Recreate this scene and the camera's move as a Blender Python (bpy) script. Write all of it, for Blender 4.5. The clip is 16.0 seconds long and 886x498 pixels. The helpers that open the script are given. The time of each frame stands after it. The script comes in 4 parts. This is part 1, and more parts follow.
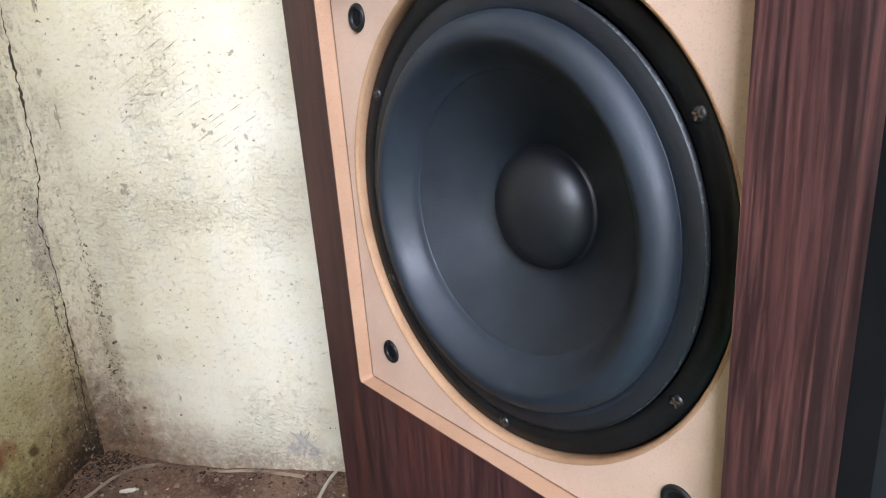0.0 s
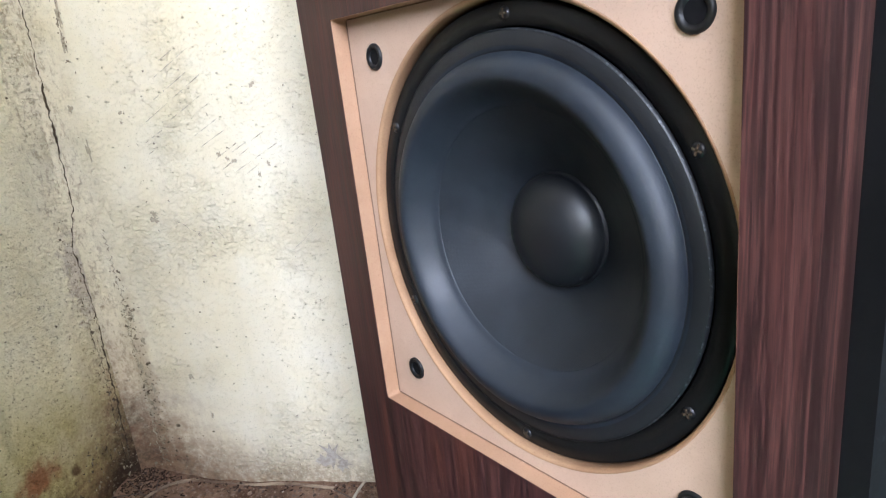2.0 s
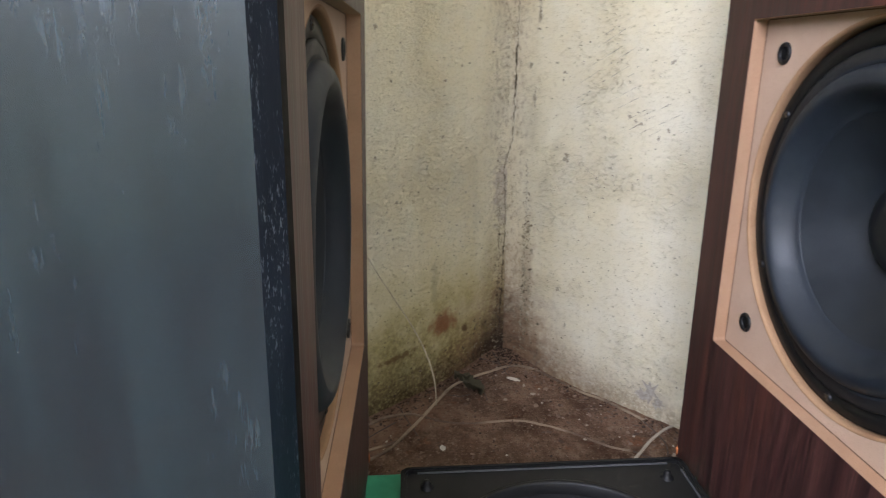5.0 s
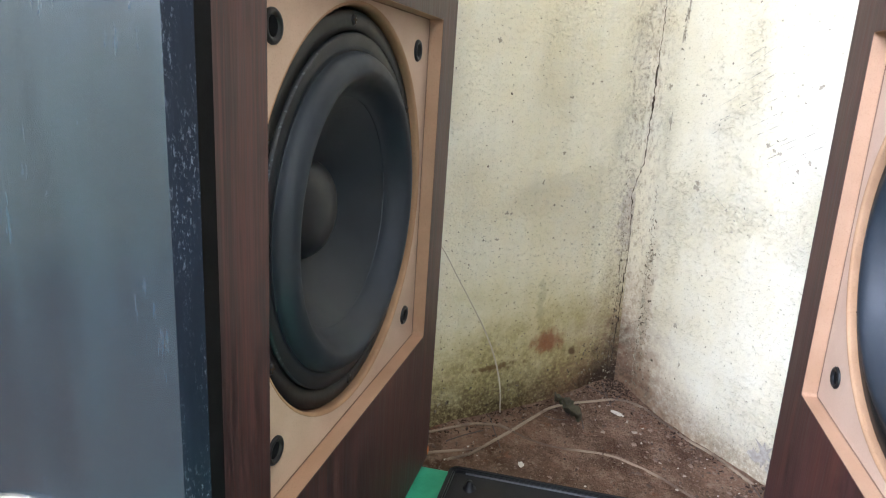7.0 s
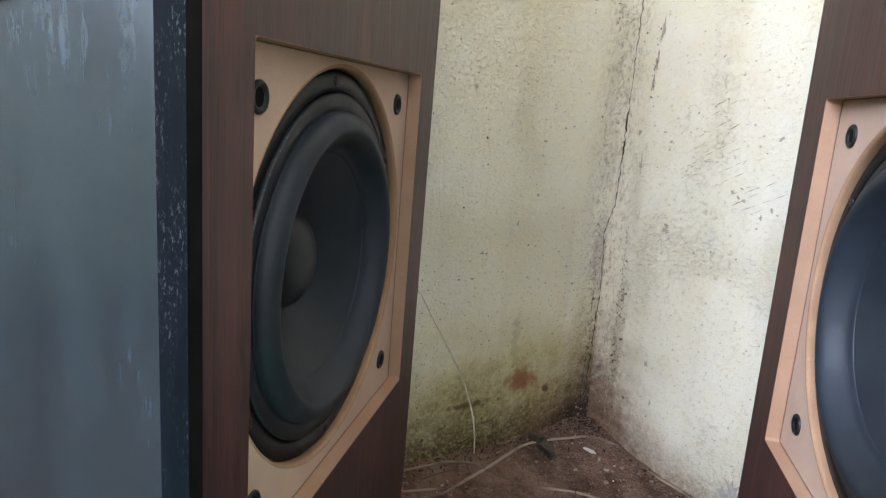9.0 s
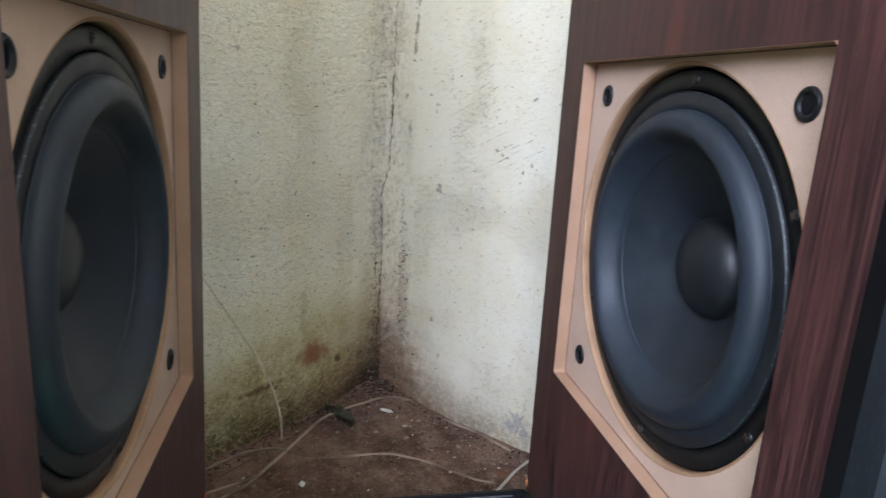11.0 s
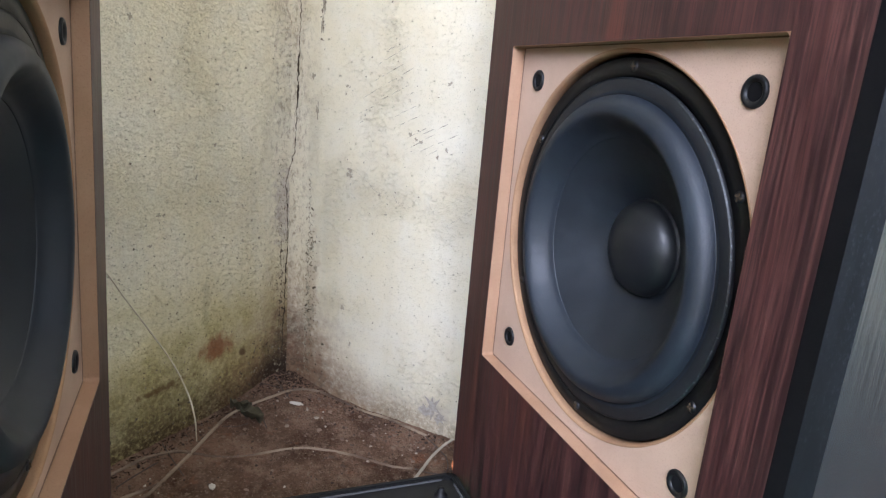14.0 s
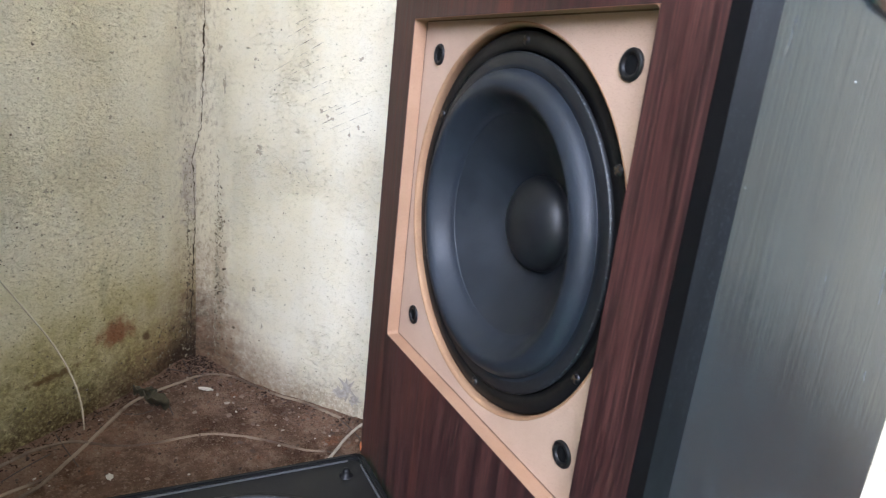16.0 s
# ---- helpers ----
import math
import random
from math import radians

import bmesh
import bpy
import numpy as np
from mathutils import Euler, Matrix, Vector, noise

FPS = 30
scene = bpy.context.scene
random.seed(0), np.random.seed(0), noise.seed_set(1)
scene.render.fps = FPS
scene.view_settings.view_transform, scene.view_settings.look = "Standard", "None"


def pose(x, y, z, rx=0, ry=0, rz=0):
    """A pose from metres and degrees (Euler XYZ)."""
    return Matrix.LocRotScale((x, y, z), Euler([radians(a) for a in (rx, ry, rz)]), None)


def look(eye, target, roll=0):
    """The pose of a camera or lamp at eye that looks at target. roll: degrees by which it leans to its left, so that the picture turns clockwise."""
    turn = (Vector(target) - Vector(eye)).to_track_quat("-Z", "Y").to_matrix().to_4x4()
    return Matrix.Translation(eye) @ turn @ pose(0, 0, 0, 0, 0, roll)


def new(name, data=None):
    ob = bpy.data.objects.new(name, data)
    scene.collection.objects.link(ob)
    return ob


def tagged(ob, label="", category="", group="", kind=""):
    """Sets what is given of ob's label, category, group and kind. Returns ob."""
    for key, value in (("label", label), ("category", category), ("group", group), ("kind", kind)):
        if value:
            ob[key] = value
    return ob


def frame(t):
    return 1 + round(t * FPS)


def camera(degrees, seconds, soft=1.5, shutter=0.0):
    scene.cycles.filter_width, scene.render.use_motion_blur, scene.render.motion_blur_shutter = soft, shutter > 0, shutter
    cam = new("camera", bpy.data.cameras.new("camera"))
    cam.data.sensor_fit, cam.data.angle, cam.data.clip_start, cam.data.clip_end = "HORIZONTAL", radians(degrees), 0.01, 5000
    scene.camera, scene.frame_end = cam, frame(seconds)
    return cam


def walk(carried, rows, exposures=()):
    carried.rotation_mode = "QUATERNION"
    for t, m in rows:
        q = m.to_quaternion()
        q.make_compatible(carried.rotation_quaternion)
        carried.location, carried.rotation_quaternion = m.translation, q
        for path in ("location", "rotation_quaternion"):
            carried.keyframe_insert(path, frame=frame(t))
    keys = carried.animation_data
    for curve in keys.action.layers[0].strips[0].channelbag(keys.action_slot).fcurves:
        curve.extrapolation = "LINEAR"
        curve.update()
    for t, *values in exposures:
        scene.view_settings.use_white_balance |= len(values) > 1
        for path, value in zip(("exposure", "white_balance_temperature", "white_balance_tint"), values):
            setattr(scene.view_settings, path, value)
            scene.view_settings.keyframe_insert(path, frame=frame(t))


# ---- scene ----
cam = camera(70.1, 16.0, soft=1.15, shutter=0.6)
PATH = [
    (0, (0.454, -0.254, 0.568), (-1.043, 0.937, -0.016), -4.2),
    (0.5, (0.458, -0.258, 0.574), (-1.042, 0.933, -0.003), -4.1),
    (1, (0.465, -0.264, 0.58), (-1.038, 0.924, 0.006), -4.4),
    (1.5, (0.466, -0.265, 0.582), (-1.044, 0.913, 0.006), -5.7),
    (2, (0.469, -0.27, 0.59), (-1.059, 0.89, 0.023), -6.6),
    (2.5, (0.477, -0.275, 0.597), (-1.063, 0.867, 0.027), -7.0),
    (3, (0.492, -0.292, 0.597), (-1.107, 0.76, 0.017), -5.0),
    (3.5, (0.536, -0.302, 0.586), (-1.211, 0.429, -0.058), -2.2),
    (4, (0.587, -0.309, 0.601), (-1.256, 0.184, 0.001), -1.0),
    (4.5, (0.614, -0.335, 0.597), (-1.289, -0.075, 0.038), -1.4),
    (4.7, (0.626, -0.346, 0.598), (-1.281, -0.144, 0.029), -1.0),
    (6.8, (0.636, -0.211, 0.573), (-1.244, -0.662, 0.058), 2.3),
    (7, (0.64, -0.208, 0.575), (-1.236, -0.682, 0.067), 2.3),
    (7.5, (0.648, -0.191, 0.585), (-1.227, -0.682, 0.093), 3.4),
    (8, (0.652, -0.185, 0.591), (-1.229, -0.664, 0.109), 4.0),
    (8.2, (0.653, -0.186, 0.592), (-1.23, -0.667, 0.122), 3.7),
    (10.3, (0.637, -0.244, 0.612), (-1.319, -0.237, 0.192), 2.5),
    (10.5, (0.635, -0.244, 0.61), (-1.309, -0.122, 0.157), 2.7),
    (11, (0.629, -0.252, 0.597), (-1.278, 0.104, 0.108), 2.9),
    (11.5, (0.625, -0.255, 0.603), (-1.265, 0.228, 0.164), 2.5),
    (12, (0.618, -0.26, 0.594), (-1.245, 0.313, 0.146), 2.8),
    (12.5, (0.611, -0.275, 0.586), (-1.211, 0.389, 0.094), 3.9),
    (13, (0.61, -0.283, 0.591), (-1.198, 0.418, 0.104), 4.3),
    (13.5, (0.61, -0.294, 0.597), (-1.207, 0.394, 0.123), 4.0),
    (14, (0.605, -0.297, 0.589), (-1.195, 0.414, 0.083), 4.7),
    (14.5, (0.605, -0.293, 0.589), (-1.181, 0.449, 0.08), 5.0),
    (15, (0.608, -0.286, 0.588), (-1.161, 0.492, 0.076), 5.4),
    (15.5, (0.602, -0.272, 0.583), (-1.128, 0.582, 0.058), 6.3),
    (16, (0.612, -0.262, 0.582), (-1.094, 0.635, 0.049), 6.3),
]
EXPOSURES = [(0, 0.3, 6150, 10), (2.0, 0.29, 6080, 10), (3.0, 0.18, 6100, 10), (3.5, 0.0, 6350, 11), (4.7, -0.34, 6350, 12), (6.8, 0.54, 5850, 10), (8.2, 0.36, 5800, 10), (10.3, -0.40, 5900, 10), (11.0, -0.18, 5650, 10), (11.5, -0.19, 5480, 10), (12.2, -0.11, 5620, 11), (13.0, 0.01, 5900, 12), (14.5, 0.02, 5920, 13), (16.0, 0.13, 5920, 12)]
walk(cam, [(t, look(eye, aim, roll)) for t, eye, aim, roll in PATH], EXPOSURES)


# ---- world, window light ----
world = bpy.data.worlds.new("daylight")
scene.world = world
world.use_nodes = True
wn = world.node_tree.nodes
sky = wn.new("ShaderNodeTexSky")
sky.sky_type, sky.sun_disc = "NISHITA", False
sky.sun_elevation, sky.sun_rotation = radians(48), radians(120)
wn["Background"].inputs["Strength"].default_value = 0.12
world.node_tree.links.new(sky.outputs[0], wn["Background"].inputs["Color"])

# the room's corner, and the ways along its two seen walls
CORNER = Vector((-0.535, -0.152, 0.0))
ANG = radians(42)
ALONG_R = Vector((math.cos(ANG), math.sin(ANG), 0))
ALONG_L = Vector((math.sin(ANG), -math.cos(ANG), 0))
ROOM = 2.7
HIGH = 2.6
BASE = 0.105          # top of the low plinth


def room(a, b, z=0.0):
    """A place a metres along the right wall, b along the left wall."""
    return CORNER + ALONG_R * a + ALONG_L * b + Vector((0, 0, z))


def window_light(eye, target, width, height, watts, colour):
    lamp = bpy.data.lights.new("window_daylight", "AREA")
    lamp.shape, lamp.size, lamp.size_y, lamp.energy, lamp.color = "RECTANGLE", width, height, watts, colour
    ob = new("window_daylight", lamp)
    ob.matrix_world = look(eye, target)
    return ob


# unseen windows behind the view, assumed; placed and powered to light the walls
WIN_A = (1.38, 1.64, 1.12, 1.38)   # centre along, width, sill, height: wall facing the right wall
WIN_B = (1.15, 1.00, 0.95, 1.35)   # wall facing the left wall
window_light(room(WIN_A[0], ROOM - 0.03, WIN_A[2] + WIN_A[3] / 2), room(WIN_A[0] - 0.2, 0, 0.5), WIN_A[1], WIN_A[3], 216, (0.81, 0.85, 1.0))
# second lamp added mainly to lift the left wall
window_light(room(ROOM - 0.03, WIN_B[0], WIN_B[2] + WIN_B[3] / 2), room(0, WIN_B[0], 0.9), WIN_B[1], WIN_B[3], 17, (0.82, 0.90, 1.0))


# ---- materials ----
class Nodes:
    """A short way to write a node material."""

    def __init__(self, name):
        self.mat = bpy.data.materials.new(name)
        self.mat.use_nodes = True
        self.tree = self.mat.node_tree
        self.bsdf = self.tree.nodes["Principled BSDF"]
        self.coord = self.tree.nodes.new("ShaderNodeTexCoord").outputs["Object"]

    def link(self, a, b):
        if hasattr(a, "is_linked"):
            self.tree.links.new(a, b)
        else:
            b.default_value = a

    def mapped(self, scale=(1, 1, 1), loc=(0, 0, 0), vec=None):
        n = self.tree.nodes.new("ShaderNodeMapping")
        n.inputs["Scale"].default_value, n.inputs["Location"].default_value = scale, loc
        self.link(vec or self.coord, n.inputs["Vector"])
        return n.outputs[0]

    def noise(self, scale, vec=None, detail=4.0, rough=0.55, distort=0.0):
        n = self.tree.nodes.new("ShaderNodeTexNoise")
        n.inputs["Scale"].default_value, n.inputs["Detail"].default_value = scale, detail
        n.inputs["Roughness"].default_value, n.inputs["Distortion"].default_value = rough, distort
        self.link(vec or self.coord, n.inputs["Vector"])
        return n.outputs["Fac"]

    def cells(self, scale, vec=None, feature="F1"):
        n = self.tree.nodes.new("ShaderNodeTexVoronoi")
        n.feature = feature
        n.inputs["Scale"].default_value = scale
        self.link(vec or self.coord, n.inputs["Vector"])
        return n.outputs["Distance"]

    def math(self, op, a, b=0.0, clamp=False):
        n = self.tree.nodes.new("ShaderNodeMath")
        n.operation, n.use_clamp = op, clamp
        self.link(a, n.inputs[0])
        self.link(b, n.inputs[1])
        return n.outputs[0]

    def ramp(self, fac, low, high, to_low=0.0, to_high=1.0):
        n = self.tree.nodes.new("ShaderNodeMapRange")
        n.interpolation_type = "SMOOTHSTEP"
        self.link(fac, n.inputs["Value"])
        for key, v in (("From Min", low), ("From Max", high), ("To Min", to_low), ("To Max", to_high)):
            n.inputs[key].default_value = v
        return n.outputs[0]

    def mix(self, fac, a, b):
        n = self.tree.nodes.new("ShaderNodeMix")
        n.data_type = "RGBA"
        self.link(fac, n.inputs[0])
        for v, s in ((a, n.inputs[6]), (b, n.inputs[7])):
            self.link((*v, 1) if isinstance(v, tuple) else v, s)
        return n.outputs[2]

    def axis(self, which, vec=None):
        n = self.tree.nodes.new("ShaderNodeSeparateXYZ")
        self.link(vec or self.coord, n.inputs[0])
        return n.outputs[which]

    def spot(self, x, z, rx, rz, wobble=0.35, scale=60.0):
        """A blot round (x, z) of the local x-z plane, 1 inside, with an uneven rim."""
        dx = self.math("DIVIDE", self.math("SUBTRACT", self.axis(0), x), rx)
        dz = self.math("DIVIDE", self.math("SUBTRACT", self.axis(2), z), rz)
        d = self.math("SQRT", self.math("ADD", self.math("MULTIPLY", dx, dx), self.math("MULTIPLY", dz, dz)))
        d = self.math("ADD", d, self.math("MULTIPLY", self.math("SUBTRACT", self.noise(scale), 0.5), wobble * 4))
        return self.ramp(d, 0.35, 1.15, 1.0, 0.0)

    def bump(self, height, strength, distance=0.002, after=None):
        n = self.tree.nodes.new("ShaderNodeBump")
        n.inputs["Strength"].default_value, n.inputs["Distance"].default_value = strength, distance
        self.link(height, n.inputs["Height"])
        if after is not None:
            self.link(after, n.inputs["Normal"])
        return n.outputs[0]

    def done(self, colour, rough, normal=None, metal=0.0, spec=None, coat=0.0):
        self.link((*colour, 1) if isinstance(colour, tuple) else colour, self.bsdf.inputs["Base Color"])
        self.link(rough, self.bsdf.inputs["Roughness"])
        self.bsdf.inputs["Metallic"].default_value = metal
        self.bsdf.inputs["Coat Weight"].default_value = coat
        if spec is not None:
            self.bsdf.inputs["Specular IOR Level"].default_value = spec
        if normal is not None:
            self.link(normal, self.bsdf.inputs["Normal"])
        return self.mat


def wall_paint(name, left):
    """Old cream lime wash on rough plaster; damp, mould and rust where the wall has them."""
    n = Nodes(name)
    big = n.noise(3.2, detail=5, rough=0.6)
    mid = n.noise(17, detail=5, rough=0.65)
    fine = n.noise(230, detail=4, rough=0.6)
    # same wash on both walls; left colour lifted in place of missing light
    col = n.mix(n.ramp(big, 0.3, 0.7), (0.835, 0.775, 0.605) if left else (0.770, 0.715, 0.555), (0.805, 0.720, 0.505) if left else (0.745, 0.665, 0.465))
    col = n.mix(n.ramp(mid, 0.35, 0.75, 0.0, 0.55), col, (0.80, 0.765, 0.650))
    streak = n.noise(1.0, n.mapped((38, 38, 1.6)), detail=3)
    col = n.mix(n.ramp(streak, 0.52, 0.75, 0.0, 0.15), col, (0.56, 0.52, 0.38))
    col = n.mix(n.ramp(n.noise(420, detail=2), 0.56, 0.72, 0.0, 0.4), col, (0.42, 0.38, 0.27))
    z = n.axis(2)
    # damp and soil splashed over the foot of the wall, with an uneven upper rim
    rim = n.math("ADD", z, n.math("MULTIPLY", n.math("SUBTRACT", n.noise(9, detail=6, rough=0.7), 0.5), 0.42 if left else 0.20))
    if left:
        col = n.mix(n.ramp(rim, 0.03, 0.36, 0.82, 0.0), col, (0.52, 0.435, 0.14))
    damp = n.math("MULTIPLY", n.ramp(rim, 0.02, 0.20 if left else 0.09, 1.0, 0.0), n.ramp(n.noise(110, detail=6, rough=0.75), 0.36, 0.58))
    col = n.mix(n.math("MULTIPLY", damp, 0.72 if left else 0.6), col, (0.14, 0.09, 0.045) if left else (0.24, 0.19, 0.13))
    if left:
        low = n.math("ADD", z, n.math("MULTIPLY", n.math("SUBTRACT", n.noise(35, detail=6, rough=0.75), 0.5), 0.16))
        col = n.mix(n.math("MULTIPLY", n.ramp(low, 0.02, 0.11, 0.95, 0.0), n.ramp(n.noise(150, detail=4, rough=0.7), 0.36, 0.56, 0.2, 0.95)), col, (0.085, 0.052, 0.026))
    # brownish grime either side of the joint of the walls
    seam = n.math("ADD", n.axis(0), n.math("MULTIPLY", n.math("SUBTRACT", n.noise(1.0, n.mapped((30, 30, 7)), detail=5), 0.5), 0.09))
    col = n.mix(n.ramp(seam, 0.0, 0.070, 0.26, 0.0), col, (0.43, 0.33, 0.20))
    crumbly = n.math("MULTIPLY", n.ramp(n.axis(0), 0.02, 0.075, 1.0, 0.0), n.ramp(n.noise(1.0, n.mapped((170, 170, 75)), detail=6, rough=0.75), 0.50, 0.62))
    col = n.mix(n.math("MULTIPLY", crumbly, 0.55), col, (0.30, 0.225, 0.15))
    # black mould and mud up the corner
    near = n.math("ADD", n.axis(0), n.math("MULTIPLY", z, 0.85))
    near = n.math("ADD", near, n.math("MULTIPLY", n.math("SUBTRACT", n.noise(30, detail=7, rough=0.78), 0.5), 0.22))
    col = n.mix(n.math("MULTIPLY", n.ramp(near, 0.10, 0.30, 0.75, 0.0), n.ramp(n.noise(70, detail=5, rough=0.75), 0.36, 0.60, 0.35, 1.0)), col, (0.25, 0.135, 0.080))
    col = n.mix(n.ramp(near, 0.06, 0.185, 0.95, 0.0), col, (0.045, 0.027, 0.019))
    if left:
        col = n.mix(n.math("MULTIPLY", n.spot(0.17, 0.138, 0.036, 0.028, 0.5, 48), 0.8), col, (0.27, 0.080, 0.038))
        col = n.mix(n.math("MULTIPLY", n.spot(0.113, 0.111, 0.010, 0.009, 0.5), 0.8), col, (0.10, 0.045, 0.02))
        col = n.mix(n.math("MULTIPLY", n.spot(0.275, 0.108, 0.055, 0.007, 0.7, 90), 0.75), col, (0.15, 0.075, 0.03))
        col = n.mix(n.math("MULTIPLY", n.spot(0.015, 0.36, 0.028, 0.07, 0.7), 0.40), col, (0.34, 0.27, 0.27))
        col = n.mix(n.math("MULTIPLY", n.spot(0.19, 0.22, 0.010, 0.05, 0.8), 0.35), col, (0.30, 0.27, 0.14))
    else:
        col = n.mix(n.math("MULTIPLY", n.spot(0.325, 0.052, 0.028, 0.022, 0.75, 45), 0.35), col, (0.44, 0.39, 0.33))
        col = n.mix(n.math("MULTIPLY", n.spot(0.058, 0.20, 0.016, 0.13, 0.8), 0.35), col, (0.40, 0.28, 0.17))
        col = n.mix(n.math("MULTIPLY", n.spot(0.055, 0.07, 0.06, 0.06, 1.0, 40), 0.32), col, (0.28, 0.15, 0.09))
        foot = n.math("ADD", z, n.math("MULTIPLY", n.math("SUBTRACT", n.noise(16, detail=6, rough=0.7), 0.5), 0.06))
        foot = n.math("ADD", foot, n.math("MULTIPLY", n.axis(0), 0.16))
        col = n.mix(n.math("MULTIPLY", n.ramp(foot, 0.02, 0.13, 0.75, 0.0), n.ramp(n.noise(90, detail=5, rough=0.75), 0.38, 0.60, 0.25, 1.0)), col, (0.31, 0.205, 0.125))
    # pin holes and flecks where the wash has come away
    pits = n.math("ADD", n.cells(75, n.mapped((1.0, 1.0, 1.7))), n.math("MULTIPLY", n.noise(60, detail=3), 0.55))
    hole = n.math("MULTIPLY", n.ramp(pits, 0.30, 0.38, 1.0, 0.0), n.ramp(n.noise(11, detail=3), 0.38, 0.54))
    col = n.mix(n.math("MULTIPLY", hole, 0.8 if left else 0.45), col, (0.22, 0.17, 0.11))
    # small open pores, in drifts; the shade in them is put into the colour
    pores = n.noise(1.0, n.mapped((165, 165, 215)), detail=5, rough=0.68)
    pore = n.math("MULTIPLY", n.ramp(pores, 0.355 if left else 0.33, 0.405 if left else 0.37, 1.0, 0.0), n.ramp(n.noise(7, n.mapped(loc=(4, 2, 8)), detail=4), 0.36, 0.58, 0.25 if left else 0.0, 1.0))
    pore = n.math("MULTIPLY", pore, n.ramp(z, 0.18, 0.50, 1.0, 0.42 if left else 0.7))
    col = n.mix(n.math("MULTIPLY", pore, 0.95 if left else 0.4), col, (0.19, 0.145, 0.085))
    # trowelled plaster: calm stretches and rougher patches
    patch = n.ramp(n.noise(6.5, detail=4, rough=0.6), 0.46, 0.62, 0.6 if left else 0.18, 1.15 if left else 0.9)
    grainy = n.noise(1.0, n.mapped((120, 120, 175)), detail=6, rough=0.66, distort=0.15)
    chips = n.ramp(n.noise(1.0, n.mapped((95, 95, 150)), detail=4, rough=0.6, distort=0.1), 0.57, 0.62)
    rough_part = n.math("MULTIPLY", n.math("ADD", n.math("MULTIPLY", n.math("SUBTRACT", grainy, 0.5), 0.9), n.math("MULTIPLY", chips, 0.26)), patch)
    # hollows of the grain tinted darker, as shade would leave them
    col = n.mix(n.math("MULTIPLY", n.ramp(grainy, 0.30, 0.44, 1.0, 0.0), 0.14 if left else 0.08), col, (0.40, 0.34, 0.21))
    lumps = n.math("ADD", rough_part, n.math("MULTIPLY", n.noise(24, detail=4), 0.2))
    lumps = n.math("SUBTRACT", lumps, n.math("MULTIPLY", n.math("MAXIMUM", hole, pore), 0.7))
    nor = n.bump(lumps, 1.0, 0.0080 if left else 0.0058)
    return n.done(col, 0.92, nor, spec=0.15)


def plain_paint(name, colour):
    n = Nodes(name)
    col = n.mix(n.ramp(n.noise(4, detail=5), 0.3, 0.7), colour, tuple(c * 0.86 for c in colour))
    return n.done(col, 0.85, n.bump(n.noise(60, detail=5), 0.3, 0.003))


def earth():
    n = Nodes("trodden_earth")
    big = n.noise(8, detail=6, rough=0.65)
    col = n.mix(n.ramp(big, 0.38, 0.62), (0.072, 0.037, 0.023), (0.215, 0.130, 0.088))
    col = n.mix(n.ramp(n.noise(34, detail=6, rough=0.7), 0.46, 0.64, 0.0, 0.7), col, (0.26, 0.175, 0.122))
    col = n.mix(n.ramp(n.noise(13, n.mapped(loc=(3, 1, 0)), detail=4), 0.52, 0.68, 0.0, 0.7), col, (0.085, 0.048, 0.032))
    col = n.mix(n.ramp(n.noise(20, n.mapped(loc=(7, 2, 0)), detail=4), 0.60, 0.72, 0.0, 0.6), col, (0.24, 0.10, 0.05))
    col = n.mix(n.ramp(n.noise(5.5, n.mapped(loc=(2, 9, 0)), detail=5, rough=0.65), 0.46, 0.62, 0.0, 0.25), col, (0.29, 0.195, 0.14))
    speck = n.math("ADD", n.cells(150), n.math("MULTIPLY", n.noise(40), 0.6))
    col = n.mix(n.math("MULTIPLY", n.ramp(speck, 0.34, 0.42, 1.0, 0.0), 0.6), col, (0.33, 0.27, 0.21))
    col = n.mix(n.ramp(n.noise(170, detail=5, rough=0.7), 0.52, 0.68, 0.0, 0.6), col, (0.065, 0.038, 0.026))
    col = n.mix(n.ramp(n.noise(240, n.mapped(loc=(5, 5, 0)), detail=4, rough=0.7), 0.56, 0.70, 0.0, 0.8), col, (0.32, 0.24, 0.18))
    h = n.math("ADD", n.noise(60, detail=7, rough=0.7), n.math("MULTIPLY", n.noise(260, detail=4), 0.4))
    return n.done(col, 0.95, n.bump(h, 1.0, 0.010), spec=0.1)


